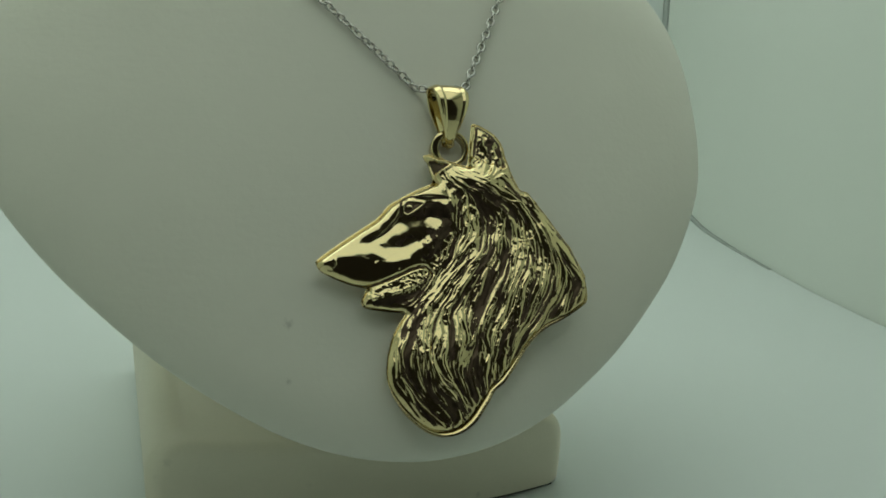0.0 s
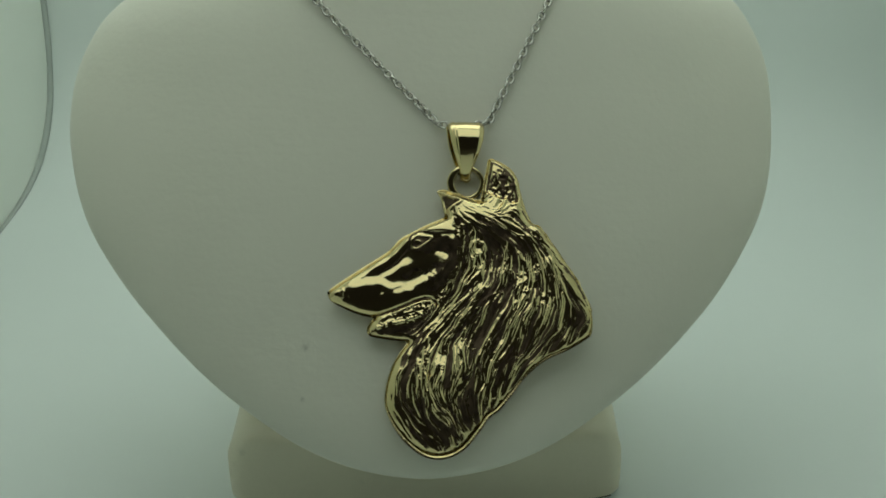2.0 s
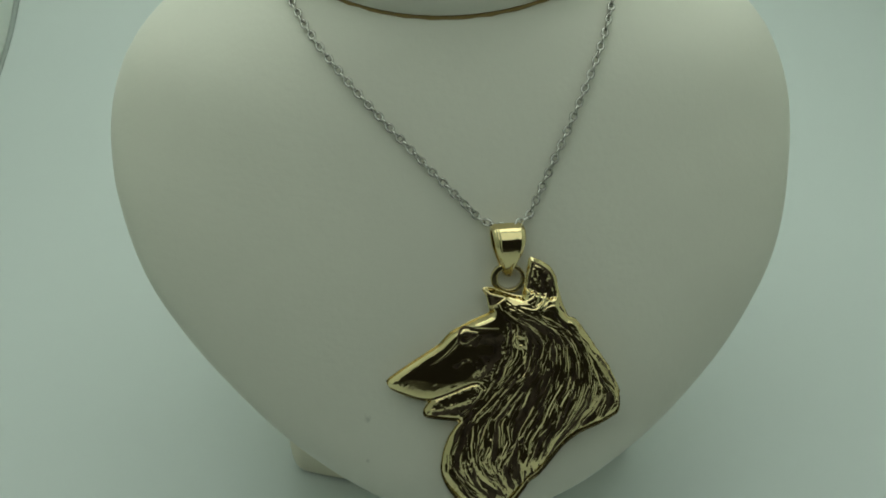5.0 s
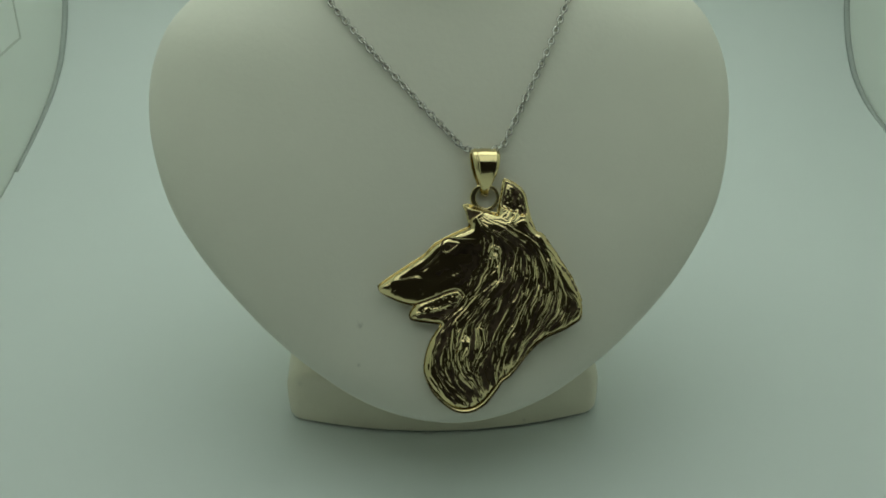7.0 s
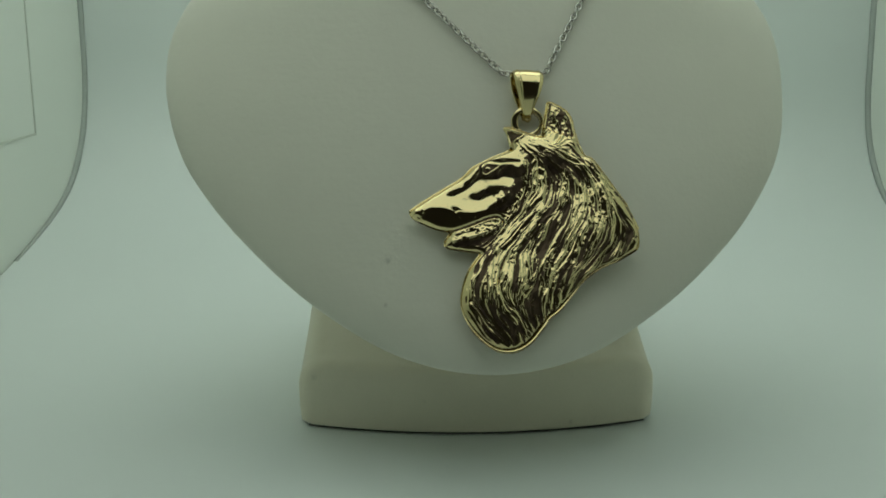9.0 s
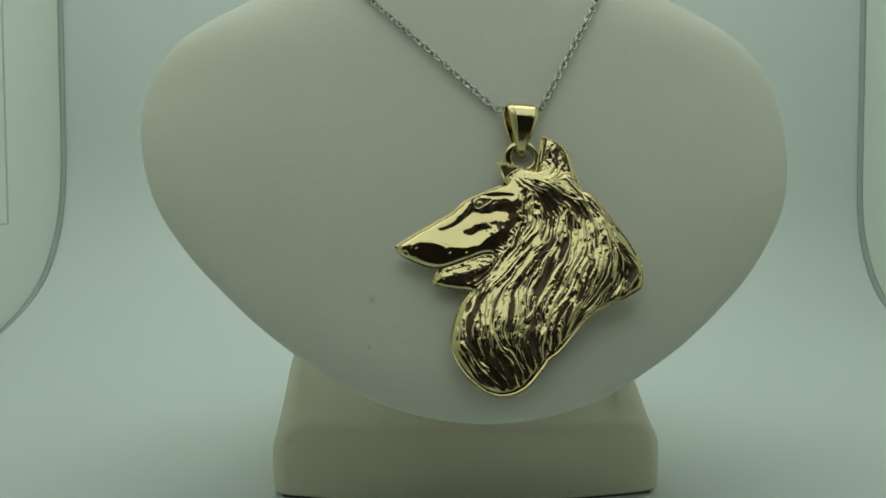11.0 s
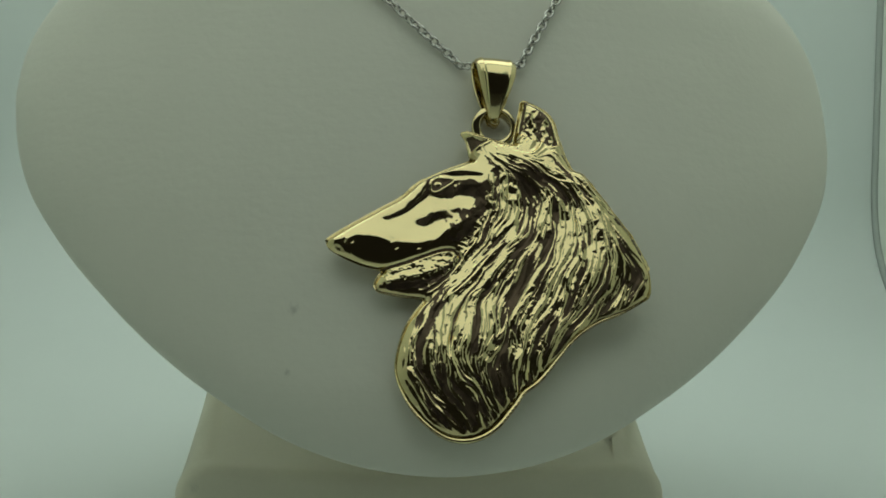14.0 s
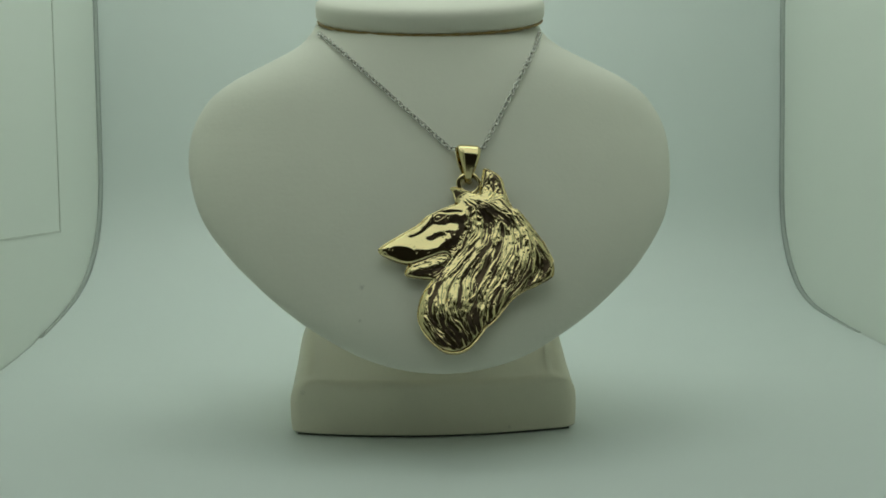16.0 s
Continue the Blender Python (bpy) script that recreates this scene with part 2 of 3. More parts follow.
def bust_front(x, z):
    """The y of the chest's front at (x, z)."""
    s = np.clip(np.abs(x - bust_mid(z)) / np.maximum(half_width(z), 1e-5), 0, 1)
    bulge = rim_line(z) - centre_line(z)
    e = np.clip((z - BUST_LOW) / 0.013, 0, 1)
    bulge = bulge * np.sqrt(np.maximum(1 - (1 - e) ** 2, 0))
    r = 1 - np.sqrt(np.maximum(1 - s * s, 0))
    k = np.clip((z - 0.085) / 0.022, 0, 1) * 0.45 + 0.5
    return rim_line(z) - bulge * (1 - ((1 - k) * s * s + k * r))


def cap_plane(y):
    return 0.111 + 0.30 * (y - 0.010)


def build_bust():
    bust = empty("display_bust", "white leatherette jewellery display bust, neck and chest form", "display bust", (0, 0.03, 0.0165))
    inv = Vector((0, -0.03, -0.0165))
    levels = [BUST_LOW + 0.108 * (i / 89) ** 1.6 for i in range(1, 90)]
    rings = []
    n = 72
    for z in levels:
        hw = float(half_width(z))
        ring = []
        for j in range(n):
            a = 2 * math.pi * j / n
            s = math.sin(a)
            x = float(bust_mid(z)) + hw * s
            if math.cos(a) >= 0:
                y = float(bust_front(x, z))
            else:
                back = 0.004 + 0.012 * min(1, (z - BUST_LOW) / 0.02) + 0.018 * min(1, max(0, (z - 0.09) / 0.025))
                y = float(rim_line(z)) + back * abs(math.cos(a)) ** 0.7
            ring.append((x, y, min(z, cap_plane(y) + 0.001)))
        rings.append(ring)
    low = (float(bust_mid(BUST_LOW)), float(rim_line(BUST_LOW)), BUST_LOW - 0.0001)
    v, f = loft(rings)
    f = [q for q in f if len(q) == 4] + [f[-1]]
    k = len(v)
    v.append(low)
    f += [(k, (j + 1) % n, j) for j in range(n)]
    v = [(p[0] + inv.x, p[1] + inv.y, p[2] + inv.z) for p in v]
    me = mesh_of("chest", v, f, CHEST)
    fix_normals(me)
    part("chest", me, bust, "smooth white leatherette chest and neck")

    # the neck's slanted cap with its rounded edge, and the gilt cord under it
    cx, cy, a, b = 0.0015, 0.0385, 0.0348, 0.0285
    rings = []
    for grow, up in ((-0.0012, -0.0002), (0.0, 0.0004), (0.0006, 0.0014), (0.0006, 0.0044), (0.0002, 0.0056), (-0.0012, 0.0066), (-0.004, 0.0073), (-0.012, 0.0078), (-0.024, 0.008)):
        ring = []
        for j in range(64):
            t = 2 * math.pi * j / 64
            x, y = cx + (a + grow) * math.sin(t), cy - (b + grow) * math.cos(t)
            ring.append((x + inv.x, y - 0.287 * up + inv.y, cap_plane(y) + 0.958 * up + 0.0012 + inv.z))
        rings.append(ring)
    v, f = loft(rings)
    me = mesh_of("cap", v, f, LEATHER)
    fix_normals(me)
    part("cap", me, bust, "slanted padded cap on the neck")
    rings = []
    for j in range(97):
        t = 2 * math.pi * j / 96
        c = np.array((cx + (a - 0.0002) * math.sin(t), cy - (b - 0.0002) * math.cos(t)))
        d = np.array((math.sin(t), -math.cos(t)))
        ring = []
        for q in range(6):
            w = 2 * math.pi * q / 6
            rr = 0.00042 * (1 + 0.25 * math.sin(40 * t))
            p = c + d * rr * math.cos(w)
            ring.append((p[0] + inv.x, p[1] + inv.y, cap_plane(c[1]) + 0.0010 + rr * math.sin(w) + inv.z))
        rings.append(ring)
    v, f = loft(rings, caps=False)
    part("cord", mesh_of("cord", v, f, CORD), bust, "thin brown gilt cord under the cap")

    # the post that carries the chest on the base
    rings = []
    for z, y0, y1, w in ((0.0160, 0.020, 0.062, 0.020), (0.030, 0.016, 0.058, 0.019), (0.058, 0.020, 0.052, 0.018)):
        rings.append([(BUST_X + w * math.copysign(abs(math.cos(t)) ** 0.5, math.cos(t)) + inv.x,
                       (y0 + y1) / 2 + (y1 - y0) / 2 * math.copysign(abs(math.sin(t)) ** 0.5, math.sin(t)) + inv.y, z + inv.z)
                      for t in np.linspace(0, 2 * math.pi, 32, endpoint=False)])
    v, f = loft(rings)
    me = mesh_of("post", v, f, LEATHER)
    fix_normals(me)
    part("post", me, bust)

    # the base: a padded block with a bowed front, upright sides and rounded upper edges
    rings = []
    for z in (0.0007, 0.0009, 0.0013, 0.003, 0.006, 0.0092, 0.0105, 0.0117, 0.0128, 0.0137, 0.0145, 0.0151, 0.01555, 0.0158, 0.0159):
        k = max(0.0, (z - 0.0092) / 0.0067)
        side = 0.0062 * (1 - math.sqrt(max(0.0, 1 - k * k))) + 0.0006 * (1 - min(1.0, z / 0.006)) ** 2 + (0.0003 if z < 0.0008 else 0)
        q = max(0.0, (z - 0.0134) / 0.0025)
        lip = 0.0024 * (1 - math.sqrt(max(0.0, 1 - q * q))) + (0.0003 if z < 0.0008 else 0)
        ring = []
        hw = 0.0405 - side
        for t in np.linspace(-1, 1, 41):
            x = hw * math.sin(t * math.pi / 2)
            e = abs(x) / hw
            corner = 0.0022 * max(0.0, (e - 0.93) / 0.07) ** 2
            ring.append((x, lip - 0.0076 * (1 - (x / 0.0405) ** 2) + corner, z))
        for y in (0.005, 0.012, 0.02, 0.028, 0.03, 0.05, 0.07, 0.084):
            ring.append((hw * (1 + 0.03 * y / 0.087), y, z))
        ring += [(hw * 1.02, 0.0865 - lip, z), (0.0, 0.087 - lip, z), (-hw * 1.02, 0.0865 - lip, z)]
        for y in (0.084, 0.07, 0.05, 0.03, 0.028, 0.02, 0.012, 0.005):
            ring.append((-hw * (1 + 0.03 * y / 0.087), y, z))
        # behind the bowed front the top climbs towards the post
        climb = 0.60 * min(1.0, max(0.0, (z - 0.0092) / 0.0067))
        rings.append([(p[0] + inv.x, p[1] + inv.y, p[2] + climb * min(max(p[1] - 0.004, 0.0), 0.024) + inv.z) for p in ring])
    v, f = loft(rings)
    me = mesh_of("base", v, f, BASE_LEATHER)
    fix_normals(me)
    part("base", me, bust, "cream padded base block with bowed front")
    # a thin dark pad added for the seam and shadow line under the base
    rings = []
    for z in (0.0, 0.0008):
        ring = []
        for x in np.linspace(-0.0383, 0.0383, 17):
            ring.append((x + inv.x, 0.0011 - 0.0076 * (1 - (x / 0.0405) ** 2) + inv.y, z + inv.z))
        ring += [(0.0383 + inv.x, 0.084 + inv.y, z + inv.z), (-0.0383 + inv.x, 0.084 + inv.y, z + inv.z)]
        rings.append(ring)
    v, f = loft(rings)
    me = mesh_of("shade_pad", v, f, BASE_SHADE, False)
    fix_normals(me)
    part("shade_pad", me, bust, "thin dark pad added for the shadow line under the base")
    return bust


def fix_normals(me):
    bm = bmesh.new()
    bm.from_mesh(me)
    bmesh.ops.recalc_face_normals(bm, faces=bm.faces[:])
    bm.to_mesh(me)
    bm.free()


# ---------------------------------------------------------------- the pendant
LEAN = math.atan(0.530)
PENDANT = Matrix.Translation((0.010, -0.0261, 0.050)) @ Euler((math.pi / 2 - LEAN, 0, 0)).to_matrix().to_4x4()
# in the pendant's own measure (millimetres): u across, w up, h towards the viewer

BROW = ((-24.4, 3.9), (-23.4, 4.8), (-20.4, 6.8), (-17.2, 8.8), (-14.0, 10.8), (-11.8, 13.0), (-9.8, 14.1), (-7.2, 15.4), (-4.0, 16.7))
FAR_EAR = ((-4.0, 16.7), (-4.3, 18.2), (-4.6, 19.8), (-5.3, 21.2), (-4.6, 21.6), (-3.4, 21.5), (-1.4, 20.7), (0.6, 20.0), (2.2, 19.6))
NEAR_EAR = ((2.2, 19.6), (2.9, 23.0), (3.4, 25.4), (3.9, 27.0), (5.6, 26.5), (7.7, 25.0), (8.8, 23.1), (9.2, 20.8), (9.8, 18.6), (10.2, 17.0))
NAPE = ((10.2, 17.0), (11.0, 15.4), (12.7, 14.4), (14.8, 11.0), (16.8, 8.0), (18.7, 4.9), (20.0, 2.0), (20.8, -0.8), (20.8, -3.0), (20.2, -4.6))
SHOULDER = ((20.2, -4.6), (18.6, -5.6), (16.2, -6.9), (13.3, -8.1), (10.8, -9.7), (8.8, -11.6), (6.7, -14.2), (4.6, -16.6), (2.7, -18.0), (1.6, -19.6))
RUFF = ((1.6, -19.6), (-1.4, -23.0), (-4.9, -24.5), (-8.6, -23.8), (-12.4, -20.3), (-14.5, -15.8), (-14.3, -12.0), (-13.0, -8.2), (-10.7, -4.9))
JAW = ((-10.7, -4.9), (-13.0, -4.6), (-15.6, -4.2), (-17.2, -3.7), (-17.6, -2.6), (-17.0, -1.3), (-16.4, -0.7))
MUZZLE = ((-16.4, -0.7), (-19.2, 0.0), (-22.0, 1.3), (-23.8, 2.5), (-24.4, 3.9))


def outline():
    out = []
    for piece in (BROW, FAR_EAR, NEAR_EAR, NAPE, SHOULDER, RUFF, JAW, MUZZLE):
        out.append(smooth_through(piece, 7)[:-1])
    return np.concatenate(out)


def distance_inside(U, W, poly):
    """The distance to the outline, positive inside it."""
    best = np.full(U.shape, 1e9)
    inside = np.zeros(U.shape, bool)
    for (ax, ay), (bx, by) in zip(poly, np.roll(poly, -1, 0)):
        dx, dy = bx - ax, by - ay
        t = np.clip(((U - ax) * dx + (W - ay) * dy) / (dx * dx + dy * dy + 1e-12), 0, 1)
        best = np.minimum(best, (U - ax - t * dx) ** 2 + (W - ay - t * dy) ** 2)
        if ay != by:
            inside ^= ((ay > W) != (by > W)) & (U < dx * (W - ay) / dy + ax)
    return np.sqrt(best) * np.where(inside, 1, -1)


def distance_to(U, W, pts):
    """The distance to an open curve and how far along it the nearest place lies (0 to 1)."""
    c = smooth_through(pts, 6)
    best, along = np.full(U.shape, 1e9), np.zeros(U.shape)
    for i in range(len(c) - 1):
        (ax, ay), (bx, by) = c[i], c[i + 1]
        dx, dy = bx - ax, by - ay
        t = np.clip(((U - ax) * dx + (W - ay) * dy) / (dx * dx + dy * dy + 1e-12), 0, 1)
        d = (U - ax - t * dx) ** 2 + (W - ay - t * dy) ** 2
        k = d < best
        best[k], along[k] = d[k], ((i + t) / (len(c) - 1))[k]
    return np.sqrt(best), along


def step(a, b, x):
    t = np.clip((x - a) / (b - a), 0, 1)
    return t * t * (3 - 2 * t)


def bump(U, W, u, w, ru, rw, turn=0.0):
    c, s = math.cos(math.radians(turn)), math.sin(math.radians(turn))
    p, q = (U - u) * c + (W - w) * s, -(U - u) * s + (W - w) * c
    return np.exp(-(p / ru) ** 2 - (q / rw) ** 2)


# where the hair runs: place and heading (degrees; 0 to the right, -90 down)
HAIR_FLOW = ((2, 16, -20), (6, 18.5, 70), (9, 16, -40), (5, 13, -35), (11, 12, -48), (16, 6, -55), (19, 0, -75), (1, 12, -95), (5, 8, -100), (10, 6, -88),
             (14, 1, -108), (18, -3, -120), (-4, 10, -100), (-3, 5, -110), (-6, 1, -135), (1, 4, -128), (5, 1, -126), (9, -2, -126), (13, -5, -130), (-10, -4, -140),
             (-12, -8, -118), (-14, -13, -90), (-13, -18, -65), (-10, -22, -45), (-7, -6, -118), (-3, -4, -128), (1, -6, -122), (5, -9, -116), (-9, -12, -92), (-6, -15, -80),
             (-3, -12, -105), (-6, -10, -112), (-5, -17, -62), (-7, -20, -55), (-3, -20, -65), (0, -16, -75), (3, -14, -95))


def flow_field(U, W, stray):
    fx, fy = np.zeros(U.shape), np.zeros(U.shape)
    for u, w, a in HAIR_FLOW:
        k = 1 / ((U - u) ** 2 + (W - w) ** 2 + 1.5) ** 1.6
        fx += k * math.cos(math.radians(a))
        fy += k * math.sin(math.radians(a))
    # the fur waves along its length, neighbouring strands together, and tufts stray from one another
    a = np.arctan2(fy, fx) + 0.06 * np.sin(0.62 * W - 0.30 * U + 1.3 * np.sin(0.33 * U)) + 0.17 * stray
    return np.cos(a), np.sin(a)


def blur(a, n):
    for _ in range(n):
        a = (np.roll(a, 1, 0) + np.roll(a, -1, 0) + 2 * a) / 4
        a = (np.roll(a, 1, 1) + np.roll(a, -1, 1) + 2 * a) / 4
    return a


def evenly(a):
    return (a - a.mean()) / a.std()


def combed(src, fx, fy, length):
    """src smeared along the flow: strands."""
    h, w = src.shape
    tot = src.copy()
    jj, ii = np.meshgrid(np.arange(w), np.arange(h))
    for sign in (1, -1):
        x, y = jj.astype(float), ii.astype(float)
        for _ in range(length):
            xi, yi = np.clip(np.rint(x), 0, w - 1).astype(int), np.clip(np.rint(y), 0, h - 1).astype(int)
            x, y = x + sign * fx[yi, xi], y + sign * fy[yi, xi]
            tot += src[np.clip(np.rint(y), 0, h - 1).astype(int), np.clip(np.rint(x), 0, w - 1).astype(int)]
    return evenly(tot)


def overlapped(n, fx, fy, shift):
    """Strands leaning over their upper neighbours: the crests shifted across the flow (by cells), so that one side is steep."""
    h, w = n.shape
    jj, ii = np.meshgrid(np.arange(w), np.arange(h))
    k = np.tanh(-3 * fx) * shift * np.clip(n, -2, 2)
    x, y = jj - fy * k, ii + fx * k
    return n[np.clip(np.rint(y), 0, h - 1).astype(int), np.clip(np.rint(x), 0, w - 1).astype(int)]


def sloped(n, slope, cell, mask):
    """n scaled so that its usual slope is the one given."""
    gy, gx = np.gradient(n, cell)
    return n * slope / np.sqrt((gx * gx + gy * gy)[mask > 0.5].mean() / 2)


def raised(rise, cell, across=0.35, reach=20.0):
    """The height whose slope towards the top comes nearest to rise, with little slope across and none over more than reach."""
    rows, cols = rise.shape
    big = np.zeros((rows + 200, cols + 200))
    big[100:-100, 100:-100] = rise
    kw = 2 * math.pi * np.fft.fftfreq(rows + 200, cell)[:, None]
    ku = 2 * math.pi * np.fft.rfftfreq(cols + 200, cell)[None, :]
    f = np.fft.rfft2(big) * (-1j * kw) / (kw ** 2 + across * ku ** 2 + 1 / reach ** 2)
    return np.fft.irfft2(f, big.shape)[100:-100, 100:-100]


def carved_locks(U, W, fx, fy, cell, mask, polish, rng):
    """Tapered, slightly wavy locks laid over one another along the flow, from the hem upwards."""
    H = np.zeros(U.shape)
    rows, cols = U.shape
    u0, w0 = U[0, 0], W[0, 0]
    for sw in np.arange(-26, 21, 0.95):
        for su in np.arange(-17, 22, 0.95):
            u, w = su + rng.uniform(-0.6, 0.6), sw + rng.uniform(-0.6, 0.6)
            i, j = int((w - w0) / cell), int((u - u0) / cell)
            if not (0 <= i < rows and 0 <= j < cols and mask[i, j] > 0.12):
                continue
            shine = polish[i, j]
            if rng.uniform() > 0.16 + 0.7 * shine:
                continue
            length, wide = rng.uniform(3.5, 10.0), rng.uniform(0.12, 0.22) + 0.24 * shine * rng.uniform(0.2, 1.2)
            amp = wide * rng.uniform(0.22, 0.42)
            phase, curl = rng.uniform(0, 6.3), rng.uniform(0.03, 0.20)
            ruffled = math.exp(-((u - 4) / 6.5) ** 2 - ((w - 15.5) / 3.0) ** 2)
            lean = rng.normal(0, 0.55) * ruffled + rng.normal(0, 0.06)
            length *= 1 - 0.55 * ruffled
            n = int(length / 0.13)
            for k in range(n):
                t = k / n
                i, j = int(round((w - w0) / cell)), int(round((u - u0) / cell))
                if not (2 <= i < rows - 2 and 2 <= j < cols - 2):
                    break
                a = math.atan2(fy[i, j], fx[i, j]) + lean + curl * math.sin(phase + 7 * t)
                r = wide * min(1.0, 0.35 + 3.5 * t) * (1 - t ** 2.2)
                top = amp * (0.35 + 0.65 * math.sin(math.pi * (0.12 + 0.80 * t)))
                q = int(r / cell) + 1
                i0, i1, j0, j1 = max(i - q, 0), min(i + q + 1, rows), max(j - q, 0), min(j + q + 1, cols)
                d2 = ((U[i0:i1, j0:j1] - u) ** 2 + (W[i0:i1, j0:j1] - w) ** 2) / (r * r + 1e-9)
                np.maximum(H[i0:i1, j0:j1], top * np.sqrt(np.maximum(0, 1 - d2)), out=H[i0:i1, j0:j1])
                u, w = u + 0.13 * math.cos(a), w + 0.13 * math.sin(a)
    return H


LIP = ((-15.8, -1.4), (-15.8, -2.3), (-13.4, -1.9), (-10.7, -1.2), (-8.0, -0.2), (-6.6, 0.8), (-6.8, 1.8), (-8.6, 1.7), (-11.4, 0.6), (-14.3, -0.6), (-15.8, -1.4))
EYE = ((-9.8, 11.4), (-9.6, 12.6), (-8.9, 13.3), (-7.8, 13.2), (-6.3, 12.8), (-7.8, 11.6), (-9.0, 11.0), (-9.8, 11.4))
GLEAM = (((-19.8, 5.0), (-17.2, 5.6), (-15.2, 5.7), (-13.2, 4.8), (-11.6, 4.9)), ((-12.2, 3.9), (-8.6, 5.4), (-5.6, 7.0)), ((-14.6, 6.8), (-12.8, 7.9), (-11.2, 8.8)))


def relief(U, W, cell):
    """The height of the pendant's face, in millimetres."""
    rng = np.random.default_rng(7)

    def noise(n):
        return evenly(blur(rng.standard_normal(U.shape), n))

    D = distance_inside(U, W, outline())
    fx, fy = flow_field(U, W, noise(260))
    tufts = combed(noise(12), fx, fy, 30)
    D = D + 0.13 * np.clip(tufts, -1.6, 1.6) * step(9, 12, U) * step(-5, -2, W) * np.exp(-(D / 0.8) ** 2)
    d = np.maximum(D, 0)
    grain, patch, uneven, mottle = noise(3), noise(14), noise(90), noise(30)
    front = np.interp(W, (-6, -3, 0, 2, 6, 12, 15, 17, 19), (-14, -10.5, -7.5, -5.6, -3.0, -0.8, -1.0, -3.0, -3.5))
    hair = step(-1.2, 1.2, U - front + 0.5 * patch) * step(0.25, 0.9, d + 0.25 * step(8, 11, U))
    ear, _ = distance_to(U, W, ((4.3, 25.4), (5.6, 22.8), (6.2, 20.4)))
    in_ear = step(3.0, 2.5, ear) * step(-0.5, 0.5, W - 20.6 + 0.45 * (U - 4.0) - 0.25 * mottle)
    hair = hair * step(1.2, 2.2, ear) * (1 - in_ear)
    face = 1 - hair
    hem, _ = distance_to(U, W, SHOULDER)
    ruff_edge, _ = distance_to(U, W, RUFF)
    brow_edge, _ = distance_to(U, W, BROW)

    # how steeply the modelled forms rise towards the top, place by place: first the fur
    rise = 0.10 + 0.10 * step(-10, -16, W)
    shade = np.zeros(U.shape)
    for k, u, w, ru, rw, t in ((0.19, 2.5, 12.6, 5.0, 2.0, -25), (-0.06, 2.0, 5.5, 4.5, 3.2, -30), (0.12, 15.5, -3.4, 5.0, 2.4, 25), (0.21, 3.0, 14.2, 5.0, 1.6, -20), (0.12, 9.5, 10.0, 1.6, 4.0, -35), (0.16, 3.6, 8.8, 1.4, 2.2, 30), (-0.12, 11.0, 3.5, 3.0, 5.0, 35),
                               (0.12, 8.6, 7.5, 1.6, 4.5, -20), (-0.30, 5.3, 17.9, 5.5, 1.5, 0), (0.14, -9.6, -12.5, 1.7, 6.0, 8), (0.09, 4.0, -12.0, 3.0, 4.0, -35), (-0.20, -5.5, -6.5, 3.6, 4.8, -25),
                               (-0.14, -7.2, -14.5, 1.3, 5.0, 18), (0.12, -3.5, -13.0, 1.2, 5.0, 8), (-0.10, -2.0, -11.0, 0.9, 5.0, 8), (-0.12, -13.0, -13.0, 1.3, 7.0, 0), (-0.15, 15.5, 8.0, 2.0, 6.0, 38),
                               (-0.12, -1.4, 15.6, 2.2, 2.0, -20), (0.12, -3.0, -2.5, 2.4, 4.0, -40), (-0.12, -5.5, -1.2, 3.5, 1.0, 42), (0.10, 5.5, -3.5, 1.5, 5.0, -35), (0.06, -4.5, -19.0, 4.0, 3.0, 0), (0.17, 7.0, 3.8, 2.4, 1.5, -35), (0.14, 14.3, 2.6, 3.4, 1.6, -40), (0.12, 2.6, 2.2, 1.4, 2.4, -35)):
        shade = shade + k * bump(U, W, u, w, ru, rw, t)
    rise = rise + 1.25 * shade + 0.11 * combed(noise(60), fx, fy, 80) + 0.05 * mottle
    rise = (rise + 0.34 * bump(U, W, 4.0, -14.6, 1.8, 1.5, 40)) * hair
    # then the face: flat on top of the muzzle, turning under below a ridge, hollow on the cheek
    ridge = np.interp(U, (-24, -22.4, -19.6, -14.8, -12.3, -9.3, -5.3, -3), (3.4, 4.1, 4.3, 3.5, 3.0, 3.8, 6.5, 8.0)) + 0.16 * np.sin(U * 0.95) + 0.10 * uneven
    under_ridge = ridge - W
    in_lip = distance_inside(U, W, smooth_through(LIP, 4))
    upper = -0.03 + 0.085 * step(-18.5, -15.5, U) * step(-0.2, 0.6, W - ridge)
    for line in GLEAM:
        g, _ = distance_to(U, W, line)
        upper = np.minimum(upper, 0.06 - 0.20 * np.exp(-(g / 0.85) ** 2))
    jaw, _ = distance_to(U, W, ((-15.6, -3.2), (-11.8, -2.7), (-8.4, -1.7)))
    rise = rise + face * 0.26 * np.exp(-(jaw / 0.6) ** 2)
    rise = rise + face * (upper + (0.25 * step(-0.12, 0.25, under_ridge) + 0.04 * step(0.3, 3.5, under_ridge)) * (1 - step(-0.1, 0.3, in_lip))) * step(-2.6, -1.2, W)
    cheeks = 0.95 * bump(U, W, -3.4, 11.4, 2.6, 1.4, -15) + 0.9 * bump(U, W, -2.2, 8.0, 1.8, 2.8, 10) + 0.9 * bump(U, W, -4.6, 4.8, 2.2, 2.2, 25) + 0.65 * bump(U, W, -9.9, 6.9, 1.7, 0.8, 25)
    cheeks += 0.6 * bump(U, W, -7.0, 10.9, 2.2, 0.7, 5) + 0.30 * bump(U, W, -5.2, 7.6, 2.6, 2.2, 10) - 0.9 * bump(U, W, -4.6, 9.7, 1.3, 0.8, 5)
    cheeks = np.clip(cheeks + 0.16 * patch + 0.12 * mottle * step(0.1, 0.4, cheeks), 0, 1.2) * step(0.10, 0.30, cheeks)
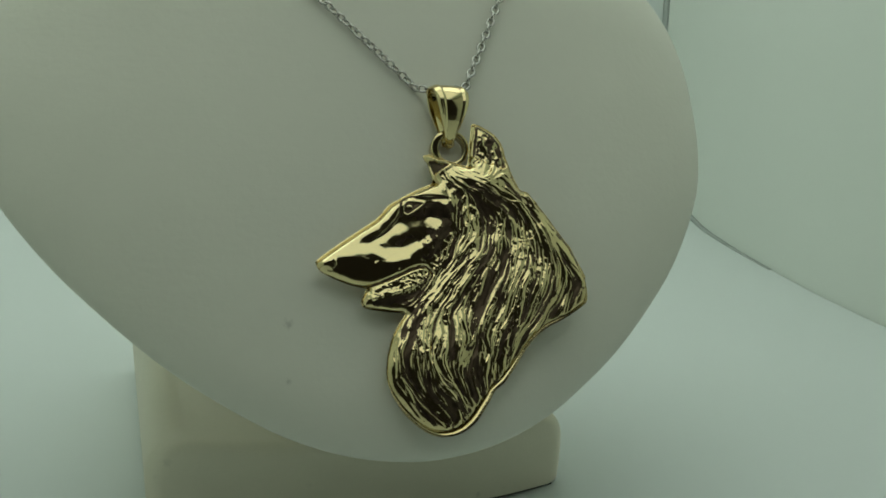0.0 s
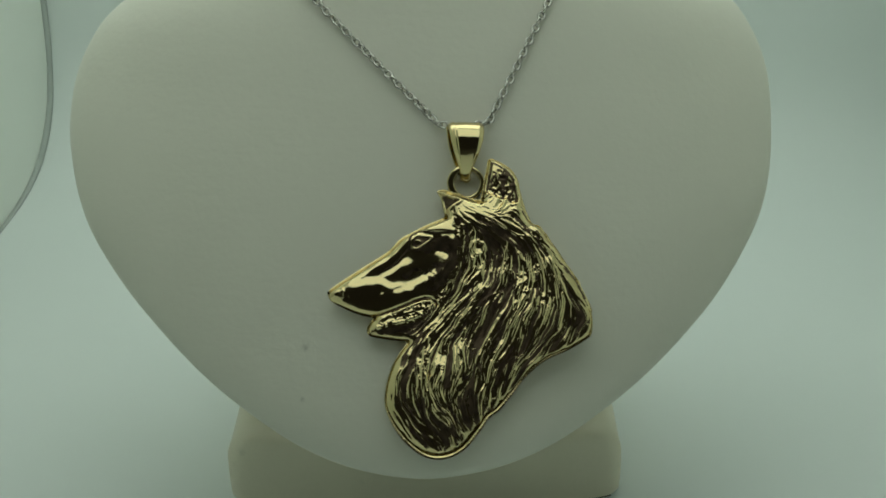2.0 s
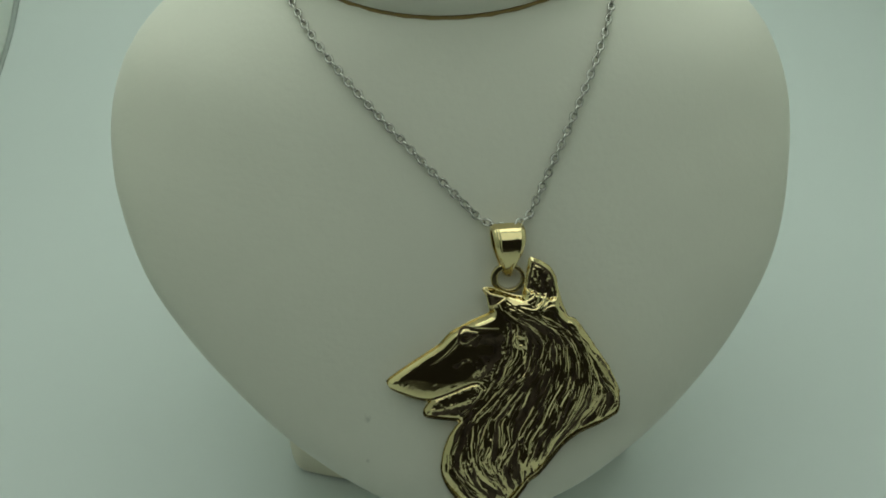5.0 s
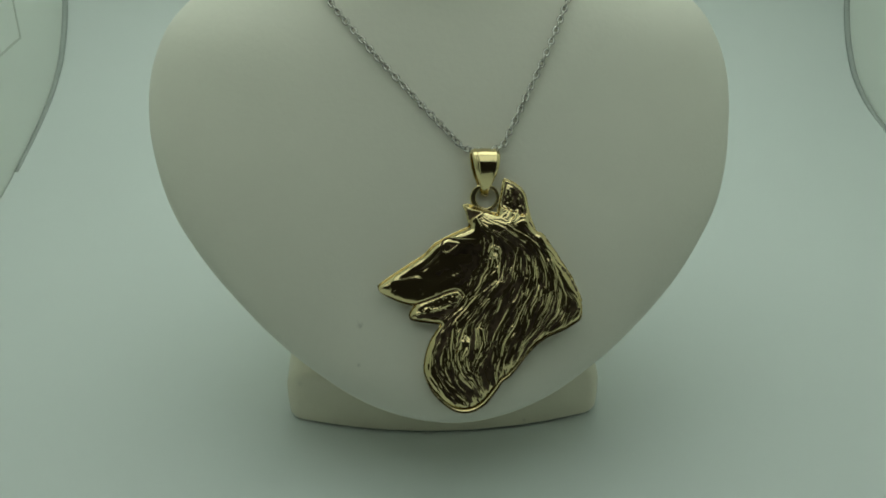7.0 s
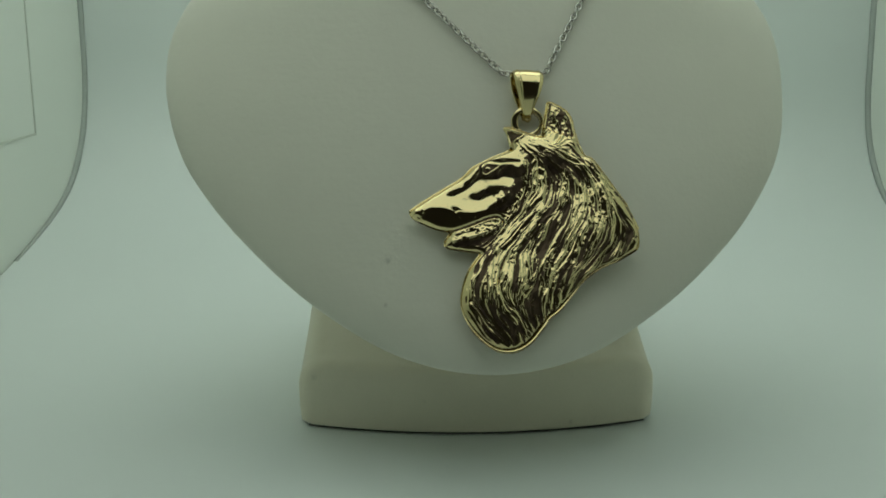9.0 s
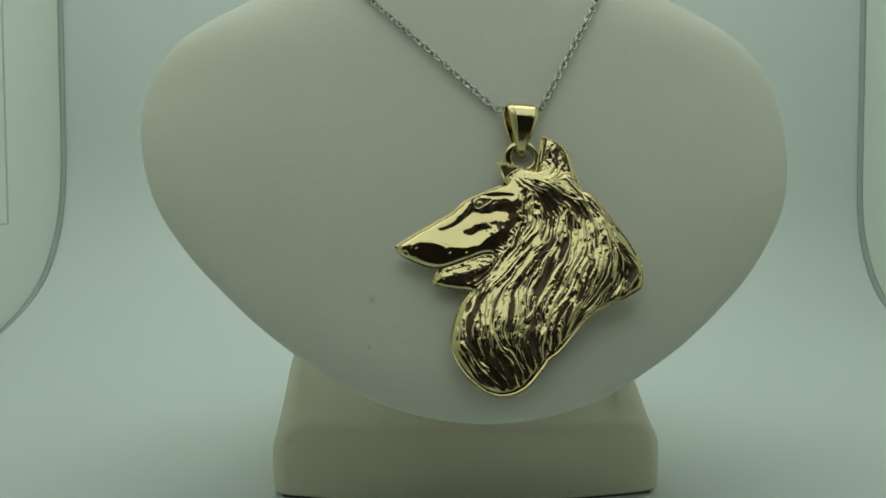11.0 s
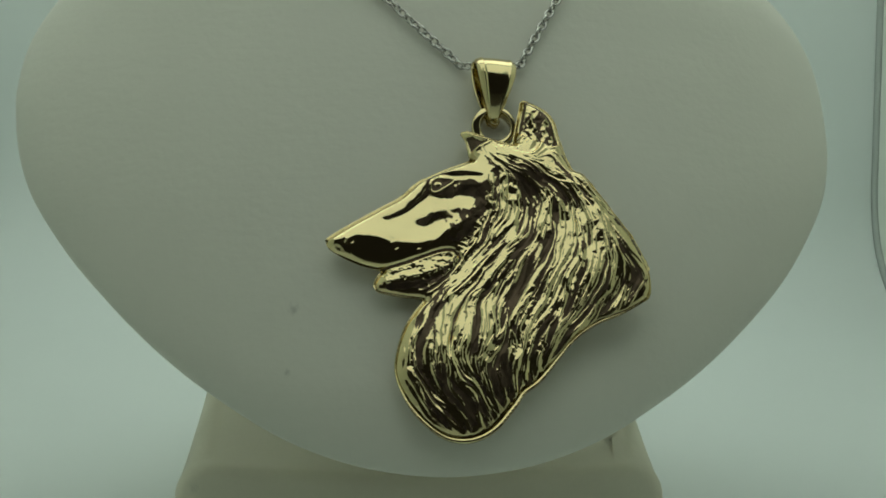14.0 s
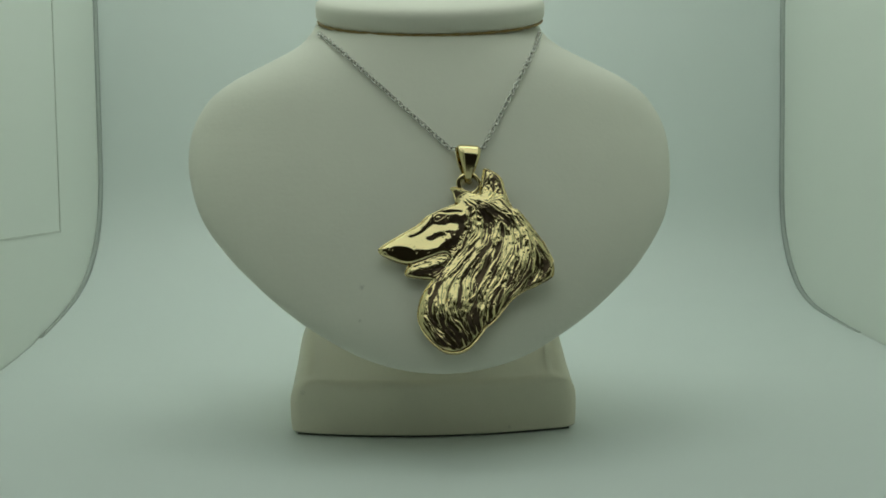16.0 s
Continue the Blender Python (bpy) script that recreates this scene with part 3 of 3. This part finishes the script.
    rise = rise + face * cheeks * (0.38 + 0.08 * grain)
    g, a = distance_to(U, W, ((-16.6, 6.6), (-15.2, 7.1), (-13.4, 8.1), (-11.9, 9.4), (-10.6, 10.8), (-10.1, 12.4), (-9.3, 13.7), (-8.0, 14.1), (-6.2, 13.9), (-4.6, 13.8), (-2.6, 13.7)))
    rise = rise + 0.75 * np.exp(-(g / (0.20 + 0.16 * np.sin(math.pi * np.clip(a, 0, 1)))) ** 2) * step(0.0, 0.2, a)
    h = raised(rise * step(-0.3, 0.3, D), cell)

    # the slab with its rounded edge, turned well over along the brow and softly along the hem
    h = h + 0.60 - 0.45 * np.exp(-(d / 0.75) ** 2) - np.maximum(0, h) * np.exp(-(d / 0.8) ** 2) + 0.28 * (1 - (1 - np.clip(d / 0.8, 0, 1)) ** 2)
    h -= 0.42 * np.maximum(0, 1 - brow_edge / 1.25) ** 2 + 0.52 * np.exp(-(ruff_edge / 1.6) ** 2) * step(-15, -21, W)

    # hair: broad locks, strands that overlap, and fine combed lines
    polish = 0.30 + 0.45 * bump(U, W, 1.5, 6.0, 4.5, 3.5, -30) + 0.40 * bump(U, W, 11, 3, 3.0, 5, 35) + 0.40 * bump(U, W, -5, -8, 3.5, 4.5, -25) + 0.40 * bump(U, W, -12.5, -13, 1.6, 8, 0) + 0.40 * bump(U, W, -7.0, -14.5, 1.4, 5, 20)
    polish += 0.30 * bump(U, W, 5, 17.5, 5, 2) - 0.22 * bump(U, W, -4, -20, 5, 3.5) - 0.15 * bump(U, W, 14, -3.5, 5, 2.5, 25)
    border = np.minimum(step(0.5, 1.7 + 0.7 * step(-17, -22, W), ruff_edge + 0.35 * np.clip(tufts, -2, 2)), step(0.4, 1.1, hem + 0.2 * np.clip(tufts, -2, 2)))
    mask = hair * border
    waves = overlapped(combed(noise(36), fx, fy, 50), fx, fy, 3.0)
    locks = overlapped(combed(noise(15), fx, fy, 80), fx, fy, 2.6)
    fine = overlapped(combed(noise(4), fx, fy, 66), fx, fy, 1.3)
    thin = combed(noise(2), fx, fy, 44)
    bolder = mask * (1 + 0.5 * step(0.80, 1.0, np.abs(fy)))
    h += bolder * (sloped(waves, 0.06, cell, mask) + sloped(locks, 0.09, cell, mask) + sloped(fine, 0.10, cell, mask) * (0.7 + 0.5 * step(-0.6, 0.9, mottle)) + sloped(thin, 0.08, cell, mask)) + mask * sloped(grain, 0.03, cell, mask)
    h += bolder * blur(carved_locks(U, W, fx, fy, cell, hair, np.clip(polish, 0, 1), rng), 1)
    # the large locks that stand out of the fur
    swell = 2.0 * bump(U, W, 4.0, -14.8, 1.6, 1.3, 40)
    for run in (((-1.1, -3.1), (-2.2, -8.0), (-2.8, -12.5), (-2.9, -17.0)), ((-7.3, -4.5), (-8.2, -10.0), (-6.6, -15.6), (-3.4, -19.6)), ((-11.6, -7.4), (-12.9, -13.4), (-10.6, -20.0)),
                ((1.2, -9.6), (1.4, -13.5), (3.2, -16.5)), ((5.6, 3.0), (3.4, -4.3), (-1.0, -10.9)), ((11.2, 2.7), (8.6, -4.0), (7.3, -9.6)), ((2.3, 7.4), (0.6, 1.2), (-3.9, -4.5)),
                ((0.2, 3.2), (-5.4, -2.2), (-9.6, -6.4)), ((12.5, 12.0), (15.6, 4.0), (15.0, -3.0)), ((6.5, 12.5), (10.5, 6.0), (11.0, 1.0)), ((-4.6, -9.0), (-5.4, -14.0), (-2.2, -20.4))):
        g, a = distance_to(U, W, run)
        wide = 0.20 + 0.55 * np.sin(math.pi * (0.1 + 0.85 * a))
        h += 0.15 * mask * np.exp(-(g / wide) ** 2)
        swell = swell + 1.3 * np.exp(-(g / (0.8 * wide)) ** 2) * np.sin(math.pi * a) ** 0.5 - 0.55 * np.exp(-((g - 1.5 * wide) / 0.4) ** 2)
    # a small cowlick on the cheek
    r = np.sqrt((U - 1.7) ** 2 + (W - 10.9) ** 2)
    curl = np.exp(-((r - 1.1) / 0.32) ** 2)
    h += 0.20 * curl * (1 + 0.4 * patch) - 0.12 * np.exp(-(r / 0.6) ** 2)
    # short combed hair on the cheek, and a nearly smooth, slightly dented muzzle
    h += face * np.clip(cheeks, 0, 1) * (0.010 * grain + 0.012 * np.clip(thin, -2, 2)) + face * 0.016 * uneven

    # a row of short carved hairs below the cheek, and small nicks on the muzzle
    g, a = distance_to(U, W, ((-5.9, 1.6), (-4.1, 3.9), (-2.2, 6.6)))
    hairs = face * step(1.0, 0.6, g + 0.15 * patch) * step(0.45, 0.85, np.cos(56 * a + 2.2 * g + 0.5 * mottle))
    h += 0.05 * hairs
    for u, w, t in ((-15.0, 3.1, 35), (-14.4, 2.1, 40), (-21.4, 3.2, 70), (-20.5, 3.0, 40), (-20.6, 1.5, 60), (-11.4, 2.2, 20)):
        h += 0.07 * bump(U, W, u, w, 0.42, 0.16, t)

    # near ear: a hollow with a raised rim and a fan of hair at its root; far ear
    hollow = in_ear * step(0.45, 0.85, d)
    h += hollow * (-0.50 + 0.10 * (W - 22.5) + 0.05 * np.clip(patch, -2, 2))
    spine, _ = distance_to(U, W, ((4.6, 24.6), (5.3, 22.8), (5.9, 20.8)))
    h += hollow * (0.14 * np.exp(-(spine / 0.55) ** 2) + 0.03 * np.sin(26 * np.arctan2(U - 4.6, 26.0 - W)) * step(24.0, 22.0, W))
    tuft = np.clip(1.3 * bump(U, W, 5.6, 18.6, 3.2, 1.5, 0), 0, 1)
    h += tuft * (0.16 + sloped(locks, 0.12, cell, mask) + sloped(fine, 0.14, cell, mask))
    far = distance_inside(U, W, np.array(((-4.5, 20.4), (-1.2, 19.5), (-2.6, 18.6), (-3.9, 17.6))))
    h += 0.12 * np.exp(-((far + 0.25) / 0.25) ** 2) - 0.5 * step(-0.1, 0.35, far) * step(0.2, 0.5, d)
    # the eye: a thin lid round a small hollowed ball
    g, _ = distance_to(U, W, EYE)
    eyelid = g
    h += 0.11 * np.exp(-(g / 0.17) ** 2)
    h += 0.10 * bump(U, W, -8.2, 12.4, 0.8, 0.4, 10) - 0.20 * bump(U, W, -7.9, 12.5, 0.35, 0.30)
    # lips and open mouth: a long drop-shaped lip with a raised rim, and the jaw under it
    g, _ = distance_to(U, W, LIP)
    h += (0.15 + 0.05 * patch) * np.exp(-(g / 0.26) ** 2) + 0.03 * grain * np.exp(-(g / 0.9) ** 2)
    h += (0.10 + 0.03 * patch) * step(0.0, 0.45, in_lip)
    seam, _ = distance_to(U, W, ((-16.6, -0.5), (-14.2, 0.2), (-11.4, 1.2), (-8.6, 2.3), (-6.6, 2.5), (-5.6, 1.4)))
    h -= 0.34 * np.exp(-(seam / 0.28) ** 2)
    # nose pad and nostril
    h += 0.12 * bump(U, W, -23.2, 3.3, 1.2, 1.0)
    g, _ = distance_to(U, W, ((-21.7, 4.3), (-21.4, 3.6), (-21.6, 2.9), (-22.0, 3.6), (-21.7, 4.3)))
    h += 0.07 * np.exp(-(g / 0.15) ** 2)
    h -= 0.14 * bump(U, W, -22.4, 2.5, 0.6, 0.3, -35)
    # dark patina and painted-in reflected dark between the locks, in the ears, round the eye and mouth and on the cheek
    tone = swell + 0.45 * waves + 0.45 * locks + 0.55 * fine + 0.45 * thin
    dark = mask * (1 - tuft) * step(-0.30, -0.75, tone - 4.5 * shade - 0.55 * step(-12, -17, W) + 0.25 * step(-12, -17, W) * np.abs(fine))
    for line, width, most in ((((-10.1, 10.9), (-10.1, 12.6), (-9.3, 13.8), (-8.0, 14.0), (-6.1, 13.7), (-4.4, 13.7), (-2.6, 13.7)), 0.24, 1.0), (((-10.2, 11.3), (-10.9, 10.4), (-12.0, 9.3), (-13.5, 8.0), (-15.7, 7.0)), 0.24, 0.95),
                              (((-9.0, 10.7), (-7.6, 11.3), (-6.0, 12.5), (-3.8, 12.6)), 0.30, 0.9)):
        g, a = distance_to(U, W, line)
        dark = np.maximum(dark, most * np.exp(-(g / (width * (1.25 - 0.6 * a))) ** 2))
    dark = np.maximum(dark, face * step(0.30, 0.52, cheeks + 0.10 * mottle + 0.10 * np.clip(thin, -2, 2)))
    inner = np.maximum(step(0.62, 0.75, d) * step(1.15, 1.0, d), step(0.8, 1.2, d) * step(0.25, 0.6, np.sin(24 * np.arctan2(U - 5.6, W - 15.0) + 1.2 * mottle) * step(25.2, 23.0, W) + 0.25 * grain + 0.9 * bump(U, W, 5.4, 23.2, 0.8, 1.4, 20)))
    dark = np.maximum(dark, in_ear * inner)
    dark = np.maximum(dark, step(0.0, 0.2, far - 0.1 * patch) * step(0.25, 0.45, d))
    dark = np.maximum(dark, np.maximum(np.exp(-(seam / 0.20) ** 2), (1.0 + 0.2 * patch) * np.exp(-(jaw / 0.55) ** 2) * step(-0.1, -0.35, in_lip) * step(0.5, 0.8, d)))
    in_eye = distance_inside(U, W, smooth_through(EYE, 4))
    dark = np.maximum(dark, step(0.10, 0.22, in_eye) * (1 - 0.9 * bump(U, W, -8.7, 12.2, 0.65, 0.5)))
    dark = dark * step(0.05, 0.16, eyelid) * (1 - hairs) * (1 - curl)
    return h, D, dark


def build_relief():
    cell = 0.085
    us, ws = np.arange(-25.2, 21.6, cell), np.arange(-25.8, 27.9, cell)
    U, W = np.meshgrid(us, ws)
    H, D, dark = relief(U, W, cell)
    keep = D > -cell * 0.72
    gy, gx = np.gradient(D, cell)
    n = np.sqrt(gx * gx + gy * gy) + 1e-9
    rim = keep & (D < cell * 0.35)
    U, W = np.where(rim, U - gx / n * D, U), np.where(rim, W - gy / n * D, W)
    H = np.where(rim, 0.30, blur(H, 1))
    gx, gy = gx / n, gy / n
    idx = -np.ones(U.shape, int)
    idx[keep] = np.arange(keep.sum())
    verts = np.stack([U[keep], W[keep], H[keep]], 1)
    inward = np.stack([gx[keep], gy[keep]], 1)
    away = np.where(rim, 0, D)[keep]
    q = np.stack([idx[:-1, :-1], idx[:-1, 1:], idx[1:, 1:], idx[1:, :-1]], -1).reshape(-1, 4)
    full = q[(q >= 0).all(1)]
    three = q[(q >= 0).sum(1) == 3]
    faces = [tuple(f) for f in full.tolist()] + [tuple(i for i in f if i >= 0) for f in three.tolist()]
    # the rim's side and the flat back
    sides = {}
    for f in faces:
        for a, b in zip(f, f[1:] + f[:1]):
            sides[(a, b)] = True
    border = [(a, b) for a, b in sides if (b, a) not in sides]
    edge = np.array(sorted({i for e in border for i in e}))
    verts[edge, :2] -= inward[edge] * away[edge, None]
    verts[edge, 2] = 0.30
    after, before = dict(border), {b: a for a, b in border}
    nxt, prv = np.array([after[i] for i in edge]), np.array([before[i] for i in edge])
    for _ in range(5):
        verts[edge, :2] = 0.5 * verts[edge, :2] + 0.25 * (verts[nxt, :2] + verts[prv, :2])
        inward[edge] = 0.5 * inward[edge] + 0.25 * (inward[nxt] + inward[prv])
    lower, extra = {}, []
    for a, b in border:
        for i in (a, b):
            if i not in lower:
                lower[i] = len(verts) + len(extra)
                extra.append((verts[i][0] + 0.75 * inward[i][0], verts[i][1] + 0.75 * inward[i][1], -0.75))
        faces.append((b, a, lower[a], lower[b]))
    verts = np.vstack([verts, extra]) / 1000
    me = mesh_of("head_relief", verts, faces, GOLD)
    # second slot: patina and painted shade, chosen face by face from the mask
    me.materials.append(OXIDE_AND_SHADE)
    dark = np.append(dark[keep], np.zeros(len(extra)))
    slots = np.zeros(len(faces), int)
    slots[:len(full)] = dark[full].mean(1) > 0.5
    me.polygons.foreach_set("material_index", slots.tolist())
    return me


def build_pendant():
    pendant = empty("pendant", "polished yellow gold animal-head relief pendant on the chest", "pendant")
    pendant.matrix_basis = PENDANT @ Matrix.Translation((0, 0, -0.0006))
    part("head_relief", build_relief(), pendant, "polished gold head in relief with combed fur")

    # the eyelet between the ears: a flat-walled ring, wider on one side
    rings = []
    for j in range(49):
        t = 2 * math.pi * j / 48
        c = np.array((-0.15 + 2.75 * math.cos(t), 22.9 + 2.6 * math.sin(t), -1.0 + 0.55 * math.sin(t)))
        d = np.array((math.cos(t), math.sin(t), 0))
        thick = 0.36 + 0.28 * max(0.0, -math.cos(t))
        rings.append([tuple((c + d * thick * p + np.array((0, 0, q))) / 1000) for p, q in
                      ((-1, -0.8), (-1, 0.8), (-0.9, 0.95), (-0.6, 1.0), (0.6, 1.0), (0.9, 0.95), (1, 0.8), (1, -0.8))])
    v, f = loft(rings, caps=False)
    me = mesh_of("eyelet", v, f, GOLD)
    fix_normals(me)
    part("eyelet", me, pendant)

    # the bail: a tapered strap bent into a loop that bulges off the chest, a rounded rib along each side and sloping flanks
    loop = smooth_through(((23.5, -1.0), (23.6, -0.4), (24.2, 0.42), (25.1, 1.2), (26.1, 1.92), (27.2, 2.65), (28.4, 3.24), (29.5, 3.54), (30.3, 3.61), (31.2, 3.47), (32.1, 3.05), (32.9, 2.35), (33.3, 1.5), (33.6, 0.5), (33.3, -0.4), (32.5, -0.9), (30.0, -1.2), (26.5, -1.3), (24.4, -1.5), (23.6, -1.6)), 7)
    section = ((-1, -0.62), (-0.985, -0.42), (-0.93, -0.22), (-0.84, -0.06), (-0.77, 0.02), (-0.735, 0.12), (-0.69, 0.16), (-0.64, 0.13), (-0.60, 0.05), (-0.5, 0.075), (-0.3, 0.115), (-0.15, 0.13))
    section = section + ((0, 0.135),) + tuple((-a, b) for a, b in section[::-1]) + ((0.93, -0.72), (0.6, -0.36), (0, -0.30), (-0.6, -0.36), (-0.93, -0.72))
    yaw = math.radians(8)
    rings = []
    for i, (w, hh) in enumerate(loop):
        a, b = loop[max(i - 1, 0)], loop[min(i + 1, len(loop) - 1)]
        t = (b - a) / (np.linalg.norm(b - a) + 1e-9)
        nrm = np.array((-t[1], t[0]))
        wide = np.interp(w, (23.5, 24.0, 25.0, 26.0, 27.5, 29.5, 31.5, 33.6), (0.60, 0.85, 1.20, 1.65, 2.25, 2.80, 3.08, 3.22))
        rib = np.interp(w, (23.5, 24.6, 26.4), (0.2, 0.6, 1.0))
        ring = []
        for e, up in section:
            p = np.array((w, hh)) + nrm * up * rib
            x, y = e * wide, p[1] - 0.6
            ring.append(((-0.2 + x * math.cos(yaw) + y * math.sin(yaw)) / 1000, p[0] / 1000, (0.6 + y * math.cos(yaw) - x * math.sin(yaw)) / 1000))
        rings.append(ring)
    v, f = loft(rings)
    me = mesh_of("bail", v, f, GOLD)
    fix_normals(me)
    bail = part("bail", me, pendant, "smooth tapered gold bail with ribbed edges")
    rings = []
    for r, hh in ((0.62, -0.6), (0.66, 0.15), (0.60, 0.42), (0.46, 0.52), (0.34, 0.44), (0.28, 0.1), (0.26, -0.5)):
        rings.append([((-0.1 + 1.15 * r * math.cos(t)) / 1000, (23.8 + r * math.sin(t)) / 1000, (hh + 0.55 * r * math.sin(t) - 0.6) / 1000) for t in np.linspace(0, 2 * math.pi, 20, endpoint=False)])
    v, f = loft(rings)
    me = mesh_of("knob", v, f, GOLD)
    # bore faces coloured dark for the dark reflection at the bail's tip
    me.materials.append(OXIDE_AND_SHADE)
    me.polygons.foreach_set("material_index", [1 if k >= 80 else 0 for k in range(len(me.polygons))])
    fix_normals(me)
    part("knob", me, bail, "tiny gold knob with its bore painted dark")
    return pendant


# ---------------------------------------------------------------- the chain
def link_mesh():
    rings = []
    L, Wd, r = 0.00112, 0.00083, 0.00023
    for j in range(15):
        t = 2 * math.pi * j / 14
        c = np.array(((L - r) * math.cos(t), (Wd - r) * math.sin(t), 0))
        d = np.array((math.cos(t), math.sin(t), 0))
        rings.append([tuple(c + d * r * math.cos(w) + np.array((0, 0, r * math.sin(w)))) for w in np.linspace(0, 2 * math.pi, 6, endpoint=False)])
    v, f = loft(rings, caps=False)
    return mesh_of("link", v, f, SILVER)


def chain_path():
    """Up one side of the chest, round the back of the neck and down the other, through the bail."""
    def strand(x0, z0, x1, z1, sag, n=24):
        out = []
        for t in np.linspace(0, 1, n):
            x, z = x0 + (x1 - x0) * t, z0 + (z1 - z0) * t - sag * 4 * t * (1 - t)
            out.append((x, float(bust_front(np.array(x), np.array(z))) - 0.0010, z))
        return out
    inside = PENDANT @ Vector((0.0, 0.0328, 0.0004))
    left = strand(0.0052, 0.0792, -0.0320, 0.1150, 0.0001)
    right = strand(0.0140, 0.0792, 0.0346, 0.1150, 0.0003)
    back = []
    for t in np.linspace(0, 1, 24)[1:-1]:
        a = math.pi * t
        back.append((BUST_X - 0.0375 * math.cos(a), 0.052 + 0.026 * math.sin(a), 0.1165 + 0.004 * math.sin(a)))
    pts = [tuple(inside)] + left + back + right[::-1] + [tuple(inside)]
    return np.array(pts)


def build_chain():
    chain = empty("necklace_chain", "thin silver cable chain round the bust's neck", "chain", (0, 0, 0.08))
    p = chain_path()
    seg = np.linalg.norm(np.diff(p, axis=0), axis=1)
    run = np.concatenate([[0], np.cumsum(seg)])
    n = int(run[-1] / 0.00142)
    at = np.linspace(0, run[-1], n)
    q = np.stack([np.interp(at, run, p[:, k]) for k in range(3)], 1)
    me = link_mesh()
    rng = random.Random(4)
    for i in range(n):
        t = q[min(i + 1, n - 1)] - q[max(i - 1, 0)]
        x = Vector(t).normalized()
        out = Vector((q[i][0] - BUST_X, q[i][1] - 0.045, 0)).normalized()
        z = (out - x * out.dot(x)).normalized()
        y = z.cross(x)
        m = Matrix((x, y, z)).transposed().to_4x4()
        m = Matrix.Translation(Vector(q[i]) - Vector((0, 0, 0.08))) @ m @ Matrix.Rotation(math.radians((45 if i % 2 else -45) + rng.uniform(-14, 14)), 4, "X")
        ob = part("link", me, chain)
        ob.matrix_basis = m
    return chain


build_box()
build_lamp()
build_bust()
build_pendant()
build_chain()

# the dim room behind the open front
me = slab_mesh("wall_room", DARK, -1.5, 1.5, -1.32, -1.3, -0.6, 1.6)
tagged(new("wall_room", me), "plain dim wall of the room behind", "wall", kind="structure")
me = slab_mesh("table_top", DARK, -0.7, 0.7, -0.8, 0.5, -0.05, -0.0062)
tagged(new("table_top", me), "plain dark table top under the light box", "table", kind="structure")
